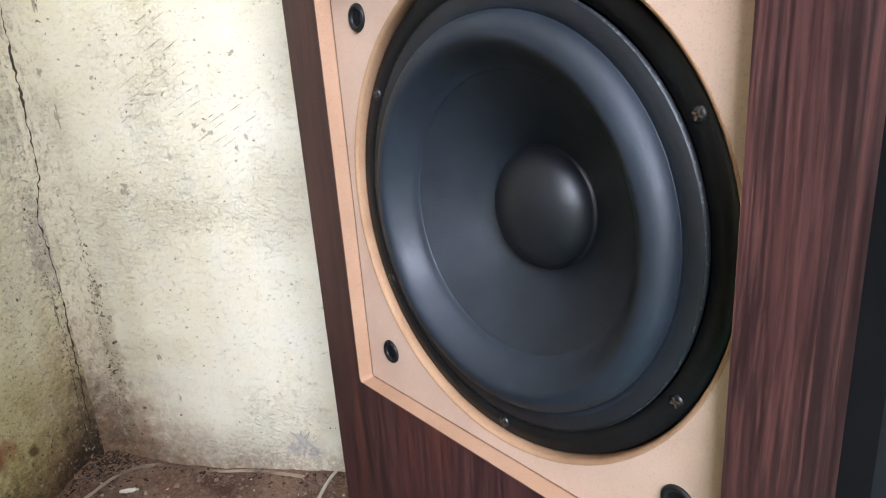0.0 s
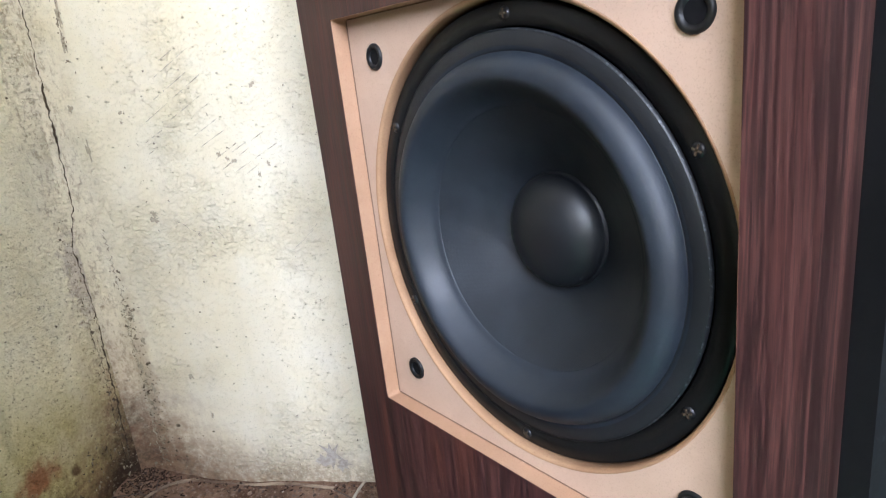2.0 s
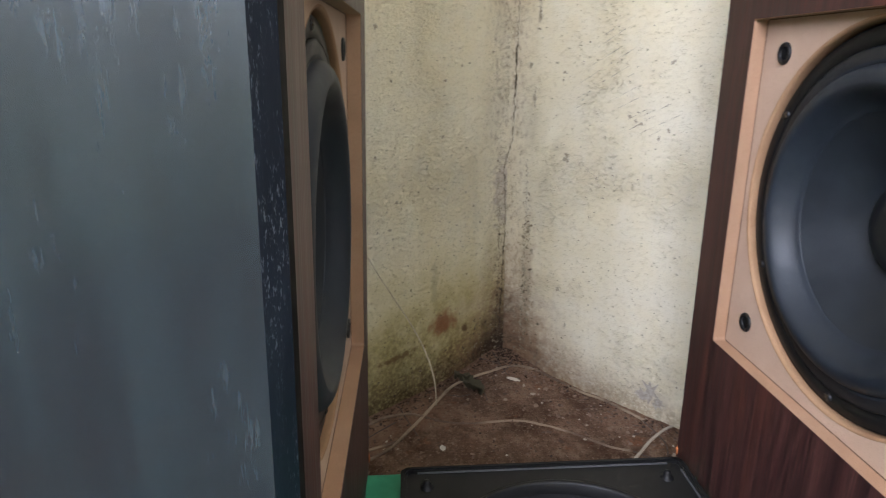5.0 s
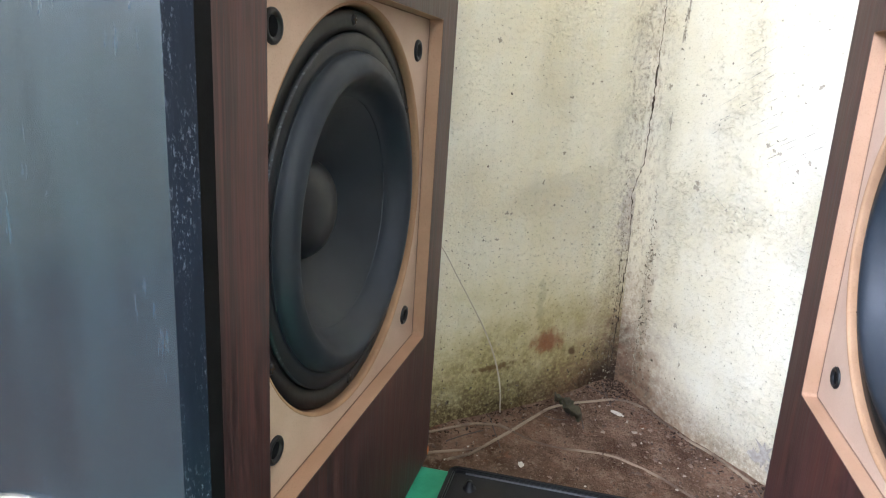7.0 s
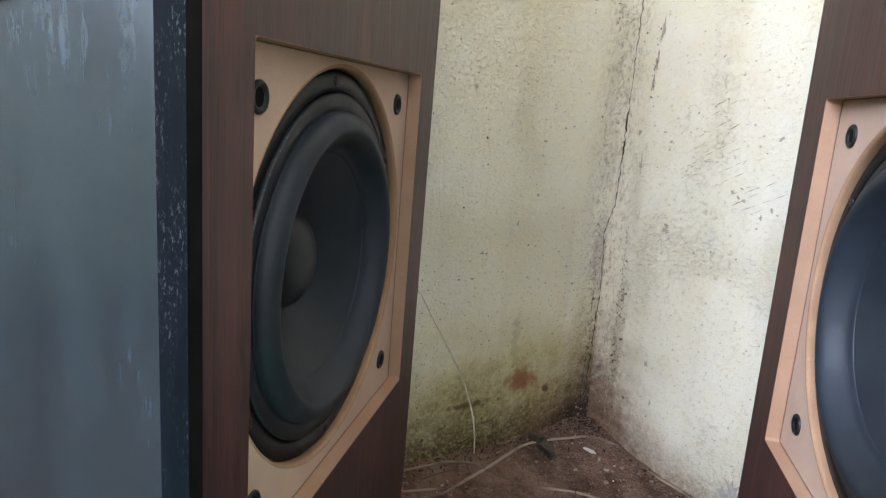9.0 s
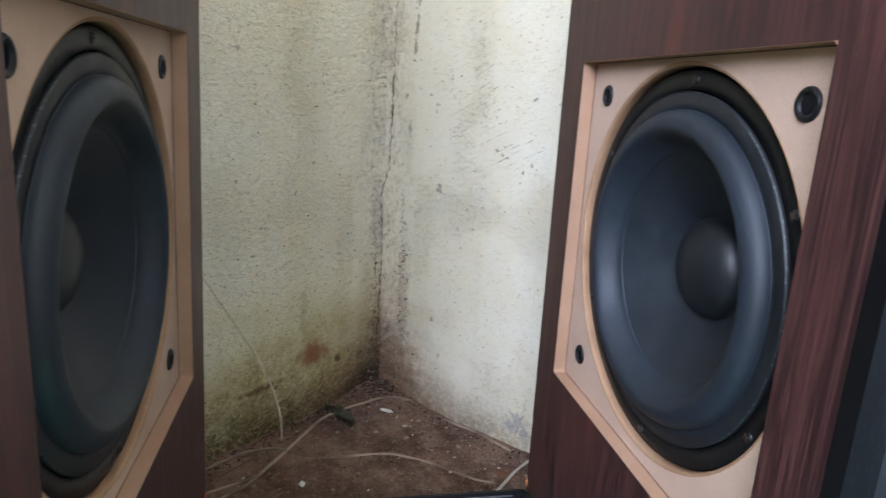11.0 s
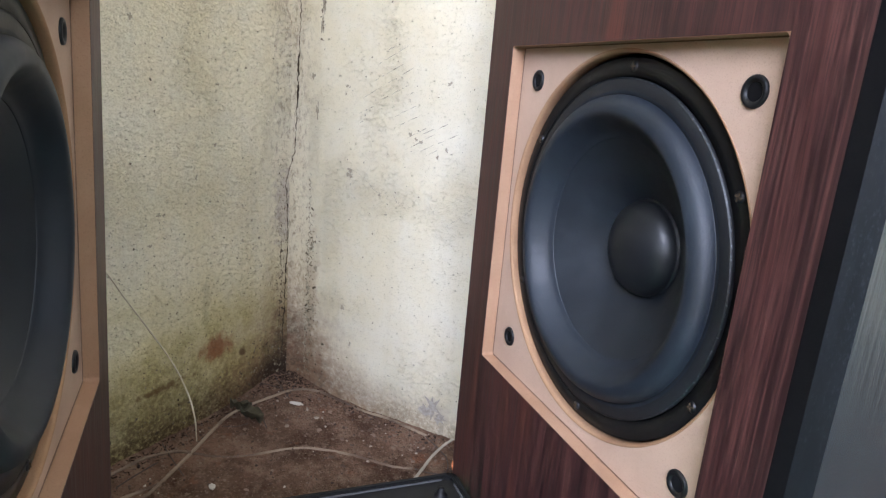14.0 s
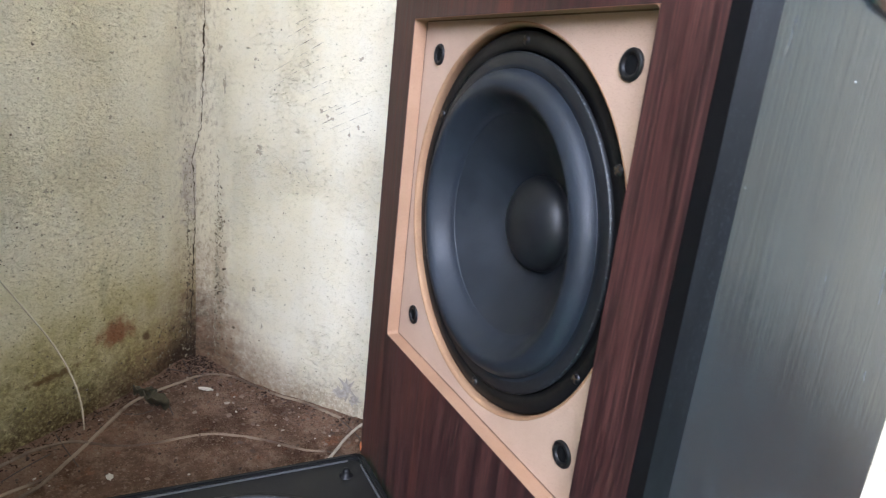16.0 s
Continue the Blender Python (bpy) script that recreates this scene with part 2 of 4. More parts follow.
def veneer():
    """Dark red-brown foil with upright grain: wavy dark bands, fine pores and a few redder flames."""
    n = Nodes("mahogany_veneer")
    warp = n.noise(1.0, n.mapped((9, 9, 2.2)), detail=2)

    def wavy(scale, pull):
        add = n.tree.nodes.new("ShaderNodeVectorMath")
        add.operation = "MULTIPLY_ADD"
        n.link(warp, add.inputs[0])
        add.inputs[1].default_value = (pull, pull, 0)
        n.link(n.mapped(scale), add.inputs[2])
        return add.outputs[0]

    line = n.noise(1.0, wavy((400, 400, 5.0), 11), detail=4, rough=0.65)
    band = n.noise(1.0, wavy((100, 100, 1.8), 4.5), detail=4, rough=0.6, distort=0.4)
    flame = n.ramp(n.noise(1.0, wavy((26, 26, 2.6), 1.2), detail=3), 0.56, 0.70)
    col = n.mix(n.ramp(band, 0.34, 0.64), (0.0185, 0.0068, 0.0070), (0.050, 0.0170, 0.0150))
    col = n.mix(n.math("MULTIPLY", flame, 0.65), col, (0.098, 0.0270, 0.0165))
    col = n.mix(n.ramp(line, 0.46, 0.70, 0.0, 0.85), col, (0.080, 0.0285, 0.0240))
    col = n.mix(n.ramp(line, 0.28, 0.44, 0.8, 0.0), col, (0.012, 0.0044, 0.0046))
    col = n.mix(n.ramp(n.noise(1.0, n.mapped((700, 700, 24)), detail=3), 0.52, 0.64, 0.0, 0.6), col, (0.014, 0.0052, 0.0048))
    nor = n.bump(n.noise(1.0, n.mapped((380, 380, 9)), detail=2), 0.25, 0.0006)
    return n.done(col, n.ramp(line, 0.3, 0.7, 0.40, 0.54), nor, spec=0.5)


def board(name, colour, dark):
    n = Nodes(name)
    col = n.mix(n.ramp(n.noise(11, detail=5), 0.3, 0.7), colour, dark)
    col = n.mix(n.ramp(n.noise(900, detail=2), 0.52, 0.72, 0.0, 0.45), col, tuple(c * 0.72 for c in dark))
    col = n.mix(n.ramp(n.noise(70, detail=3), 0.62, 0.74, 0.0, 0.25), col, tuple(c * 1.18 for c in colour))
    return n.done(col, 0.78, n.bump(n.noise(600, detail=3), 0.2, 0.0006), spec=0.25)


def black(name, value, rough, grain=500, bump=0.15, tint=(1, 1, 1.08), spec=0.5):
    n = Nodes(name)
    c = tuple(value * t for t in tint)
    col = n.mix(n.ramp(n.noise(14, detail=5), 0.35, 0.7), c, tuple(x * 1.5 for x in c))
    r = n.ramp(n.noise(22, detail=5), 0.3, 0.7, rough * 0.9, min(1.0, rough * 1.15))
    return n.done(col, r, n.bump(n.noise(grain, detail=3), bump, 0.0006), spec=spec)


def woven_cone():
    """Black coated fibre with a fine weave, dulled by dust."""
    n = Nodes("black_woven_cone")
    dust = n.noise(26, detail=6, rough=0.7)
    col = n.mix(n.ramp(dust, 0.35, 0.72), (0.0076, 0.0104, 0.0142), (0.0118, 0.0156, 0.0204))
    weave = n.math("MULTIPLY", n.math("SINE", n.math("MULTIPLY", n.math("ADD", n.axis(0), n.axis(2)), 3100)), n.math("SINE", n.math("MULTIPLY", n.math("SUBTRACT", n.axis(0), n.axis(2)), 3100)))
    h = n.math("ADD", n.math("MULTIPLY", weave, 0.25), n.noise(500, detail=3))
    return n.done(col, n.ramp(dust, 0.3, 0.7, 0.46, 0.56), n.bump(h, 0.16, 0.0005), spec=0.44)


def black_ash():
    """Black lacquer over open upright ash grain, hazed with dust and painted sky reflection."""
    n = Nodes("black_ash_lacquer")
    grain = n.noise(1.0, n.mapped((260, 260, 6)), detail=4, rough=0.6, distort=0.6)
    wide = n.noise(1.0, n.mapped((34, 34, 1.8)), detail=4, distort=0.8)
    haze = n.noise(1.0, n.mapped((22, 22, 4)), detail=6, rough=0.7)
    # blue-green tint: reflected sky and trees put into the base colour
    col = n.mix(n.ramp(haze, 0.32, 0.78, 0.0, 0.9), (0.0072, 0.0127, 0.0165), (0.0133, 0.0253, 0.0302))
    dust = n.math("MULTIPLY", n.ramp(n.noise(1.0, n.mapped((240, 240, 30)), detail=6, rough=0.75), 0.54, 0.66), n.ramp(n.noise(1.0, n.mapped((22, 22, 7)), detail=3), 0.52, 0.66))
    col = n.mix(n.math("MULTIPLY", dust, 0.2), col, (0.11, 0.14, 0.16))
    # pale dust drips; the higher part also carries the window's reflection in colour
    drip_sheen = n.math("MULTIPLY", n.ramp(n.noise(1.0, n.mapped((60, 60, 5), (2, 5, 1)), detail=6, rough=0.7), 0.46, 0.66), n.ramp(n.noise(1.0, n.mapped((420, 420, 150)), detail=4, rough=0.7), 0.40, 0.62))
    drip_sheen = n.math("MULTIPLY", drip_sheen, n.ramp(n.math("ADD", n.axis(2), n.math("MULTIPLY", n.noise(14, detail=3), 0.3)), 0.72, 0.92))
    col = n.mix(n.math("MULTIPLY", drip_sheen, 0.5), col, (0.10, 0.125, 0.145))
    fleck = n.ramp(n.cells(42), 0.035, 0.055, 1.0, 0.0)
    fleck = n.math("MULTIPLY", fleck, n.ramp(n.noise(16, detail=2), 0.60, 0.64))
    col = n.mix(n.math("MULTIPLY", fleck, 0.8), col, (0.5, 0.52, 0.52))
    rough = n.ramp(haze, 0.35, 0.7, 0.21, 0.28)
    h = n.math("ADD", n.ramp(grain, 0.40, 0.60), n.math("MULTIPLY", wide, 0.3))
    return n.done(col, rough, n.bump(h, 0.09, 0.0005), spec=0.7)


def scuffed_edge(name, wear, dark, light):
    """Black edge paint, rubbed through to pale flecks in upright drifts."""
    n = Nodes(name)
    drift = n.ramp(n.noise(1.0, n.mapped((55, 55, 11)), detail=4, rough=0.6), 0.40, 0.60)
    fleck = n.ramp(n.noise(1.0, n.mapped((800, 800, 260)), detail=5, rough=0.75), 0.54, 0.64)
    worn = n.math("MULTIPLY", fleck, drift)
    smear = n.ramp(n.noise(1.0, n.mapped((70, 70, 9), (3, 1, 2)), detail=5, rough=0.7), 0.40, 0.75)
    col = n.mix(n.math("MULTIPLY", smear, 0.7), dark, light)
    col = n.mix(n.math("MULTIPLY", worn, wear), col, (0.20, 0.23, 0.26))
    return n.done(col, n.ramp(worn, 0, 1, 0.42, 0.7), n.bump(n.noise(1.0, n.mapped((300, 300, 90)), detail=4), 0.25, 0.0008), spec=0.13)


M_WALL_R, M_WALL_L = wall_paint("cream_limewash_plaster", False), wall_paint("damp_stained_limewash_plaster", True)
M_PAINT = plain_paint("cream_wall_paint", (0.68, 0.66, 0.54))
M_CEIL = plain_paint("white_ceiling_paint", (0.75, 0.74, 0.70))
M_EARTH = earth()
M_WOOD = veneer()
M_MDF = board("bare_fibreboard", (0.445, 0.316, 0.232), (0.39, 0.270, 0.195))
# routed edge darkened in colour, as it lies in the recess's shadow
M_MDF_EDGE = board("shaded_routed_edge", (0.35, 0.215, 0.135), (0.29, 0.17, 0.10))
M_JOINT = board("dark_glue_joint", (0.19, 0.115, 0.075), (0.12, 0.07, 0.045))
M_RIM = board("scorched_routed_rim", (0.34, 0.205, 0.115), (0.25, 0.14, 0.075))
M_CONE = woven_cone()
M_CAP = black("black_dust_cap", 0.0070, 0.45, 900, 0.05, (0.85, 1.0, 1.2), 0.5)
M_RUBBER = black("black_rubber_surround", 0.0105, 0.56, 900, 0.06, (0.68, 1.0, 1.48), 0.44)
M_GASKET = black("grey_black_gasket", 0.009, 0.5, 900, 0.2, (0.9, 1.0, 1.15), 0.35)
M_BASKET = black("black_pressed_steel", 0.0055, 0.40, 800, 0.1, (1, 1, 1.0), 0.25)
M_BAND = black("matt_black_side_band", 0.0030, 0.65, 800, 0.1, (1, 1, 1.1), 0.08)
M_PLASTIC = black("black_moulded_plastic", 0.006, 0.45, 900, 0.15, (1, 1, 1.05), 0.28)
M_CLOTH = black("black_grille_cloth", 0.008, 0.9, 1500, 0.5)
M_GREYED = black("rubbed_black_plastic", 0.060, 0.55, 400, 0.3)
M_ASH = black_ash()
M_EDGE, M_EDGE_WORN = scuffed_edge("black_edge_paint", 0.05, (0.0045, 0.0056, 0.0066), (0.010, 0.0122, 0.0140)), scuffed_edge("rubbed_blue_black_edge_paint", 0.40, (0.0040, 0.0062, 0.0110), (0.008, 0.0120, 0.0200))
# plain black for the shade inside the sockets
M_DARK = black("hole_shade_black", 0.004, 0.9, spec=0.1)
n_ = Nodes("flecked_gasket_edge")
M_TRIM = n_.done(n_.mix(n_.ramp(n_.noise(420, detail=2), 0.54, 0.66), (0.008, 0.010, 0.012), (0.055, 0.061, 0.07)), 0.5)
n_ = Nodes("burnished_black_screw")
M_SCREW = n_.done((0.040, 0.040, 0.043), 0.38, n_.bump(n_.noise(900), 0.2, 0.0003), metal=0.85)
n_ = Nodes("chrome")
M_CHROME = n_.done(n_.mix(n_.noise(60), (0.34, 0.35, 0.37), (0.42, 0.43, 0.45)), 0.2, metal=1.0)
n_ = Nodes("green_paint")
M_GREEN = n_.done(n_.mix(n_.ramp(n_.noise(30, detail=6), 0.35, 0.7), (0.012, 0.20, 0.105), (0.03, 0.27, 0.15)), 0.6, n_.bump(n_.noise(300, detail=4), 0.3, 0.001))
n_ = Nodes("clear_cable_sheath")
M_CABLE = n_.done(n_.mix(n_.ramp(n_.noise(11, detail=5), 0.42, 0.60), (0.35, 0.265, 0.185), (0.12, 0.075, 0.05)), 0.5, spec=0.4)
n_ = Nodes("dirty_cable_sheath")
M_CABLE_D = n_.done(n_.mix(n_.ramp(n_.noise(9, detail=5), 0.42, 0.62), (0.31, 0.23, 0.165), (0.13, 0.082, 0.056)), 0.6, spec=0.3)
n_ = Nodes("white_cable_sheath")
M_CABLE_W = n_.done(n_.mix(n_.noise(40), (0.52, 0.46, 0.38), (0.36, 0.30, 0.23)), 0.45)
n_ = Nodes("yellowed_clear_sheath")
M_CABLE_H = n_.done(n_.mix(n_.noise(20), (0.50, 0.43, 0.31), (0.40, 0.33, 0.22)), 0.4)
n_ = Nodes("dark_thin_wire")
M_WIRE = n_.done(n_.mix(n_.noise(40), (0.09, 0.055, 0.04), (0.06, 0.04, 0.03)), 0.6)
n_ = Nodes("crack_shadow")
M_CRACK = n_.done(n_.mix(n_.noise(300), (0.035, 0.025, 0.018), (0.10, 0.075, 0.05)), 1.0, spec=0.0)
n_ = Nodes("flaked_plaster")
M_FLAKE = n_.done(n_.mix(n_.noise(260, detail=3), (0.24, 0.195, 0.135), (0.58, 0.52, 0.39)), 1.0, n_.bump(n_.noise(500), 0.6, 0.001), spec=0.0)
n_ = Nodes("bare_grey_render")
M_PEEL = n_.done(n_.mix(n_.ramp(n_.noise(140, detail=5, rough=0.7), 0.36, 0.64), (0.31, 0.27, 0.225), (0.46, 0.415, 0.35)), 0.95, n_.bump(n_.noise(320, detail=4), 0.5, 0.0015), spec=0.1)
n_ = Nodes("pitted_plaster")
M_SPECK = n_.done(n_.mix(n_.ramp(n_.noise(90), 0.38, 0.66), (0.10, 0.075, 0.05), (0.40, 0.34, 0.24)), 1.0, spec=0.0)
n_ = Nodes("scratch_groove")
M_SCRATCH = n_.done(n_.mix(n_.ramp(n_.noise(160), 0.42, 0.66), (0.16, 0.13, 0.09), (0.48, 0.43, 0.32)), 1.0, spec=0.0)
n_ = Nodes("stone_grit")
geo = n_.tree.nodes.new("ShaderNodeNewGeometry").outputs["Random Per Island"]
M_GRIT = n_.done(n_.mix(n_.ramp(geo, 0.955, 0.98), n_.mix(n_.ramp(geo, 0.1, 0.8), (0.055, 0.032, 0.022), (0.21, 0.14, 0.10)), (0.55, 0.48, 0.40)), 0.9)
n_ = Nodes("dark_debris")
geo = n_.tree.nodes.new("ShaderNodeNewGeometry").outputs["Random Per Island"]
M_DEBRIS = n_.done(n_.mix(n_.ramp(geo, 0.35, 0.95), (0.035, 0.021, 0.015), (0.20, 0.13, 0.085)), 0.95, spec=0.1)
n_ = Nodes("plaster_and_mud_crumbs")
geo = n_.tree.nodes.new("ShaderNodeNewGeometry").outputs["Random Per Island"]
M_CRUMB = n_.done(n_.mix(n_.ramp(geo, 0.80, 0.97), n_.mix(n_.ramp(geo, 0.05, 0.75), (0.085, 0.050, 0.034), (0.27, 0.185, 0.135)), (0.50, 0.43, 0.35)), 0.9, n_.bump(n_.noise(500, detail=3), 0.4, 0.001))
n_ = Nodes("dry_leaf")
M_LEAF = n_.done(n_.mix(n_.noise(120, detail=4), (0.045, 0.040, 0.021), (0.115, 0.098, 0.055)), 0.7, n_.bump(n_.noise(180), 0.5, 0.001))
n_ = Nodes("white_shell")
M_PETAL = n_.done(n_.mix(n_.noise(90), (0.72, 0.69, 0.62), (0.58, 0.53, 0.45)), 0.6)
n_ = Nodes("raw_orange_chipboard")
M_CHIP = n_.done(n_.mix(n_.noise(400, detail=3), (0.50, 0.15, 0.04), (0.36, 0.12, 0.05)), 0.85, n_.bump(n_.noise(700), 0.6, 0.001))
n_ = Nodes("window_frame_paint")
M_FRAME = n_.done(n_.mix(n_.noise(20), (0.30, 0.22, 0.14), (0.24, 0.17, 0.11)), 0.5)
n_ = Nodes("pane_glass")
n_.bsdf.inputs["Transmission Weight"].default_value = 1.0
M_GLASS = n_.done((0.95, 0.97, 0.97), 0.02)
n_ = Nodes("outside_ground")
M_OUT = n_.done(n_.mix(n_.noise(2, detail=6), (0.10, 0.13, 0.05), (0.20, 0.16, 0.10)), 0.95)


# ---- mesh helpers ----
def mesh_object(name, verts, faces, mat, parent=None, label="", smooth=False):
    me = bpy.data.meshes.new(name)
    me.from_pydata([tuple(v) for v in verts], [], faces)
    if smooth:
        me.polygons.foreach_set("use_smooth", [True] * len(me.polygons))
    me.materials.append(mat)
    me.update()
    ob = new(name, me)
    if parent:
        ob.parent = parent
    if label:
        ob["label"] = label
    return ob


def part(name, bm, mat, parent=None, label="", smooth=False):
    me = bpy.data.meshes.new(name)
    bmesh.ops.recalc_face_normals(bm, faces=bm.faces)
    bm.to_mesh(me)
    bm.free()
    if smooth:
        me.polygons.foreach_set("use_smooth", [True] * len(me.polygons))
    me.materials.append(mat)
    ob = new(name, me)
    if parent:
        ob.parent = parent
    if label:
        ob["label"] = label
    return ob


def box_bm(lo, hi, bevel=0.0, seg=2):
    bm = bmesh.new()
    bmesh.ops.create_cube(bm, size=1.0)
    size = [hi[i] - lo[i] for i in range(3)]
    bmesh.ops.scale(bm, vec=size, verts=bm.verts)
    bmesh.ops.translate(bm, vec=[(hi[i] + lo[i]) / 2 for i in range(3)], verts=bm.verts)
    if bevel:
        bmesh.ops.bevel(bm, geom=bm.edges[:], offset=bevel, segments=seg, affect="EDGES", profile=0.6)
    return bm


def lathe(name, profile, centre, mat, parent, axis="y", steps=96, label="", smooth=True, closed=False):
    """Turns a profile of (radius, depth) round an axis through centre. axis y: depth runs along +y; z: along +z; x: along +x."""
    verts, faces = [], []
    count = len(profile)
    for i in range(steps):
        a = 2 * math.pi * i / steps
        for r, d in profile:
            u, v = r * math.cos(a), r * math.sin(a)
            p = {"y": (u, d, v), "z": (u, v, d), "x": (d, u, v)}[axis]
            verts.append(Vector(p) + Vector(centre))
    rings = count if closed else count - 1
    for i in range(steps):
        j = (i + 1) % steps
        for k in range(rings):
            m = (k + 1) % count
            quad = [i * count + k, j * count + k, j * count + m, i * count + m]
            faces.append(quad)
    ob = mesh_object(name, verts, faces, mat, parent, label, smooth)
    bm = bmesh.new()
    bm.from_mesh(ob.data)
    bmesh.ops.remove_doubles(bm, verts=bm.verts, dist=1e-6)
    bmesh.ops.recalc_face_normals(bm, faces=bm.faces)
    bm.to_mesh(ob.data)
    bm.free()
    return ob


def arc(cx, cy, r, a0, a1, steps):
    return [(cx + r * math.cos(radians(a0 + (a1 - a0) * i / steps)), cy + r * math.sin(radians(a0 + (a1 - a0) * i / steps))) for i in range(steps + 1)]


def plate_with_hole(outer, hole, d0, d1):
    """A plate in the x-z plane between the depths d0 and d1 (along y), with a hole. Both outlines are lists of (x, z) with the same count."""
    bm = bmesh.new()
    rings = [[bm.verts.new((x, d, z)) for x, z in loop] for loop in (outer, hole) for d in (d0, d1)]
    o0, o1, h0, h1 = rings
    n = len(outer)
    for i in range(n):
        j = (i + 1) % n
        for q in ((o0[i], o0[j], h0[j], h0[i]), (o1[i], h1[i], h1[j], o1[j]), (o0[i], o1[i], o1[j], o0[j]), (h0[i], h0[j], h1[j], h1[i])):
            bm.faces.new(q)
    return bm


def square_loop(x0, x1, z0, z1, count, cx, cz):
    """Points of a rectangle at even turns round (cx, cz), with its corners among them."""
    pts = []
    for i in range(count):
        a = 2 * math.pi * i / count
        dx, dz = math.cos(a), math.sin(a)
        t = min(((x1 if dx > 0 else x0) - cx) / dx if abs(dx) > 1e-9 else 1e9, ((z1 if dz > 0 else z0) - cz) / dz if abs(dz) > 1e-9 else 1e9)
        pts.append([cx + dx * t, cz + dz * t])
    for x, z in ((x0, z0), (x0, z1), (x1, z0), (x1, z1)):
        k = min(range(count), key=lambda i: (pts[i][0] - x) ** 2 + (pts[i][1] - z) ** 2)
        pts[k] = [x, z]
    return pts


def tube(name, points, radius, mat, parent=None, label="", twin=False):
    """A cable along a smooth line; twin: two cores side by side."""
    cu = bpy.data.curves.new(name, "CURVE")
    cu.dimensions, cu.bevel_depth, cu.bevel_resolution, cu.resolution_u = "3D", radius, 2, 6
    pts = [Vector(p) for p in points]
    for off in ((-radius * 0.9, radius * 0.9) if twin else (0.0,)):
        sp = cu.splines.new("BEZIER")
        sp.bezier_points.add(len(pts) - 1)
        for i, p in enumerate(pts):
            a, b = pts[max(i - 1, 0)], pts[min(i + 1, len(pts) - 1)]
            side = (b - a).cross(Vector((0, 0, 1)))
            side = side.normalized() if side.length > 1e-6 else Vector((1, 0, 0))
            bp = sp.bezier_points[i]
            bp.co = p + side * off
            bp.handle_left_type = bp.handle_right_type = "AUTO"
    cu.materials.append(mat)
    tmp = bpy.data.objects.new(name, cu)
    me = bpy.data.meshes.new_from_object(tmp)
    bpy.data.objects.remove(tmp)
    me.name = name
    ob = new(name, me)
    if not me.materials:
        me.materials.append(mat)
    if parent:
        ob.parent = parent
    if label:
        ob["label"] = label
    return ob


# ---- walls, floor, ceiling ----
WALL_R_POSE = Matrix.Translation(CORNER) @ Matrix.Rotation(ANG, 4, "Z")              # local x along the wall, -y into the room
WALL_L_POSE = Matrix.Translation(CORNER) @ Matrix.Rotation(ANG - math.pi / 2, 4, "Z")  # local x along the wall, +y into the room


def wall(name, m, x0, x1, y0, y1, mat, opening, label):
    mid, width, sill, height = opening
    outer = [(x0, -0.1), (x1, -0.1), (x1, HIGH), (x0, HIGH)]
    hole = [(mid - width / 2, sill), (mid + width / 2, sill), (mid + width / 2, sill + height), (mid - width / 2, sill + height)]
    ob = part(name, plate_with_hole(outer, hole, y0, y1), mat)
    ob.matrix_world = m
    return tagged(ob, label, "wall", kind="structure")


COVE = 0.045        # the plaster runs round the corner in a soft curve


def on_wall(x, y, z):
    """A place x along a wall, |y| proud of its plaster, also where that bends round the corner."""
    if x >= COVE:
        return (x, y, z)
    turn = math.pi / 4 - math.asin(math.sqrt(0.5) * max(x, 0.0) / COVE)
    r, side = COVE - abs(y), (1 if y > 0 else -1)
    return (COVE - r * math.sin(turn), side * (COVE - r * math.cos(turn)), z)


def corner_wall(name, m, side, back, mat, label):
    """One of the two walls that meet in the rounded corner; side: the sign of y that looks into the room."""
    plan = [on_wall(COVE * math.sin(math.pi / 4 * k / 16) / math.sqrt(0.5), side * 1e-6, 0)[:2] for k in range(17)] + [(ROOM, 0.0), (ROOM, -0.2 * side), (back, -0.2 * side)] + ([(back, 0.0)] if back < 0 else []) + [(0.0, 0.0)]
    n = len(plan)
    verts = [(x, y, z) for z in (-0.1, HIGH) for x, y in plan]
    faces = [(i, (i + 1) % n, n + (i + 1) % n, n + i) for i in range(n)] + [tuple(range(n)), tuple(range(n, 2 * n))]
    bm = bmesh.new()
    vs = [bm.verts.new(v) for v in verts]
    for f in faces:
        bm.faces.new([vs[k] for k in f])
    ob = part(name, bm, mat)
    ob.matrix_world = m
    return tagged(ob, label, "wall", kind="structure")


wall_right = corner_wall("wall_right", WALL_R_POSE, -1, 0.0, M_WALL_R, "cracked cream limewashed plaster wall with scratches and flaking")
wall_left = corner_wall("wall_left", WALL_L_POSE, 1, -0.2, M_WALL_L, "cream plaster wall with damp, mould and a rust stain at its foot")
wall("wall_window_a", Matrix.Translation(room(0, ROOM)) @ Matrix.Rotation(ANG, 4, "Z"), 0.0, ROOM, -0.2, 0.0, M_PAINT, WIN_A, "plain cream wall with a window opening")
wall("wall_window_b", Matrix.Translation(room(ROOM, 0)) @ Matrix.Rotation(ANG - math.pi / 2, 4, "Z"), -0.2, ROOM + 0.2, 0.0, 0.2, M_PAINT, WIN_B, "plain cream wall with a window opening")


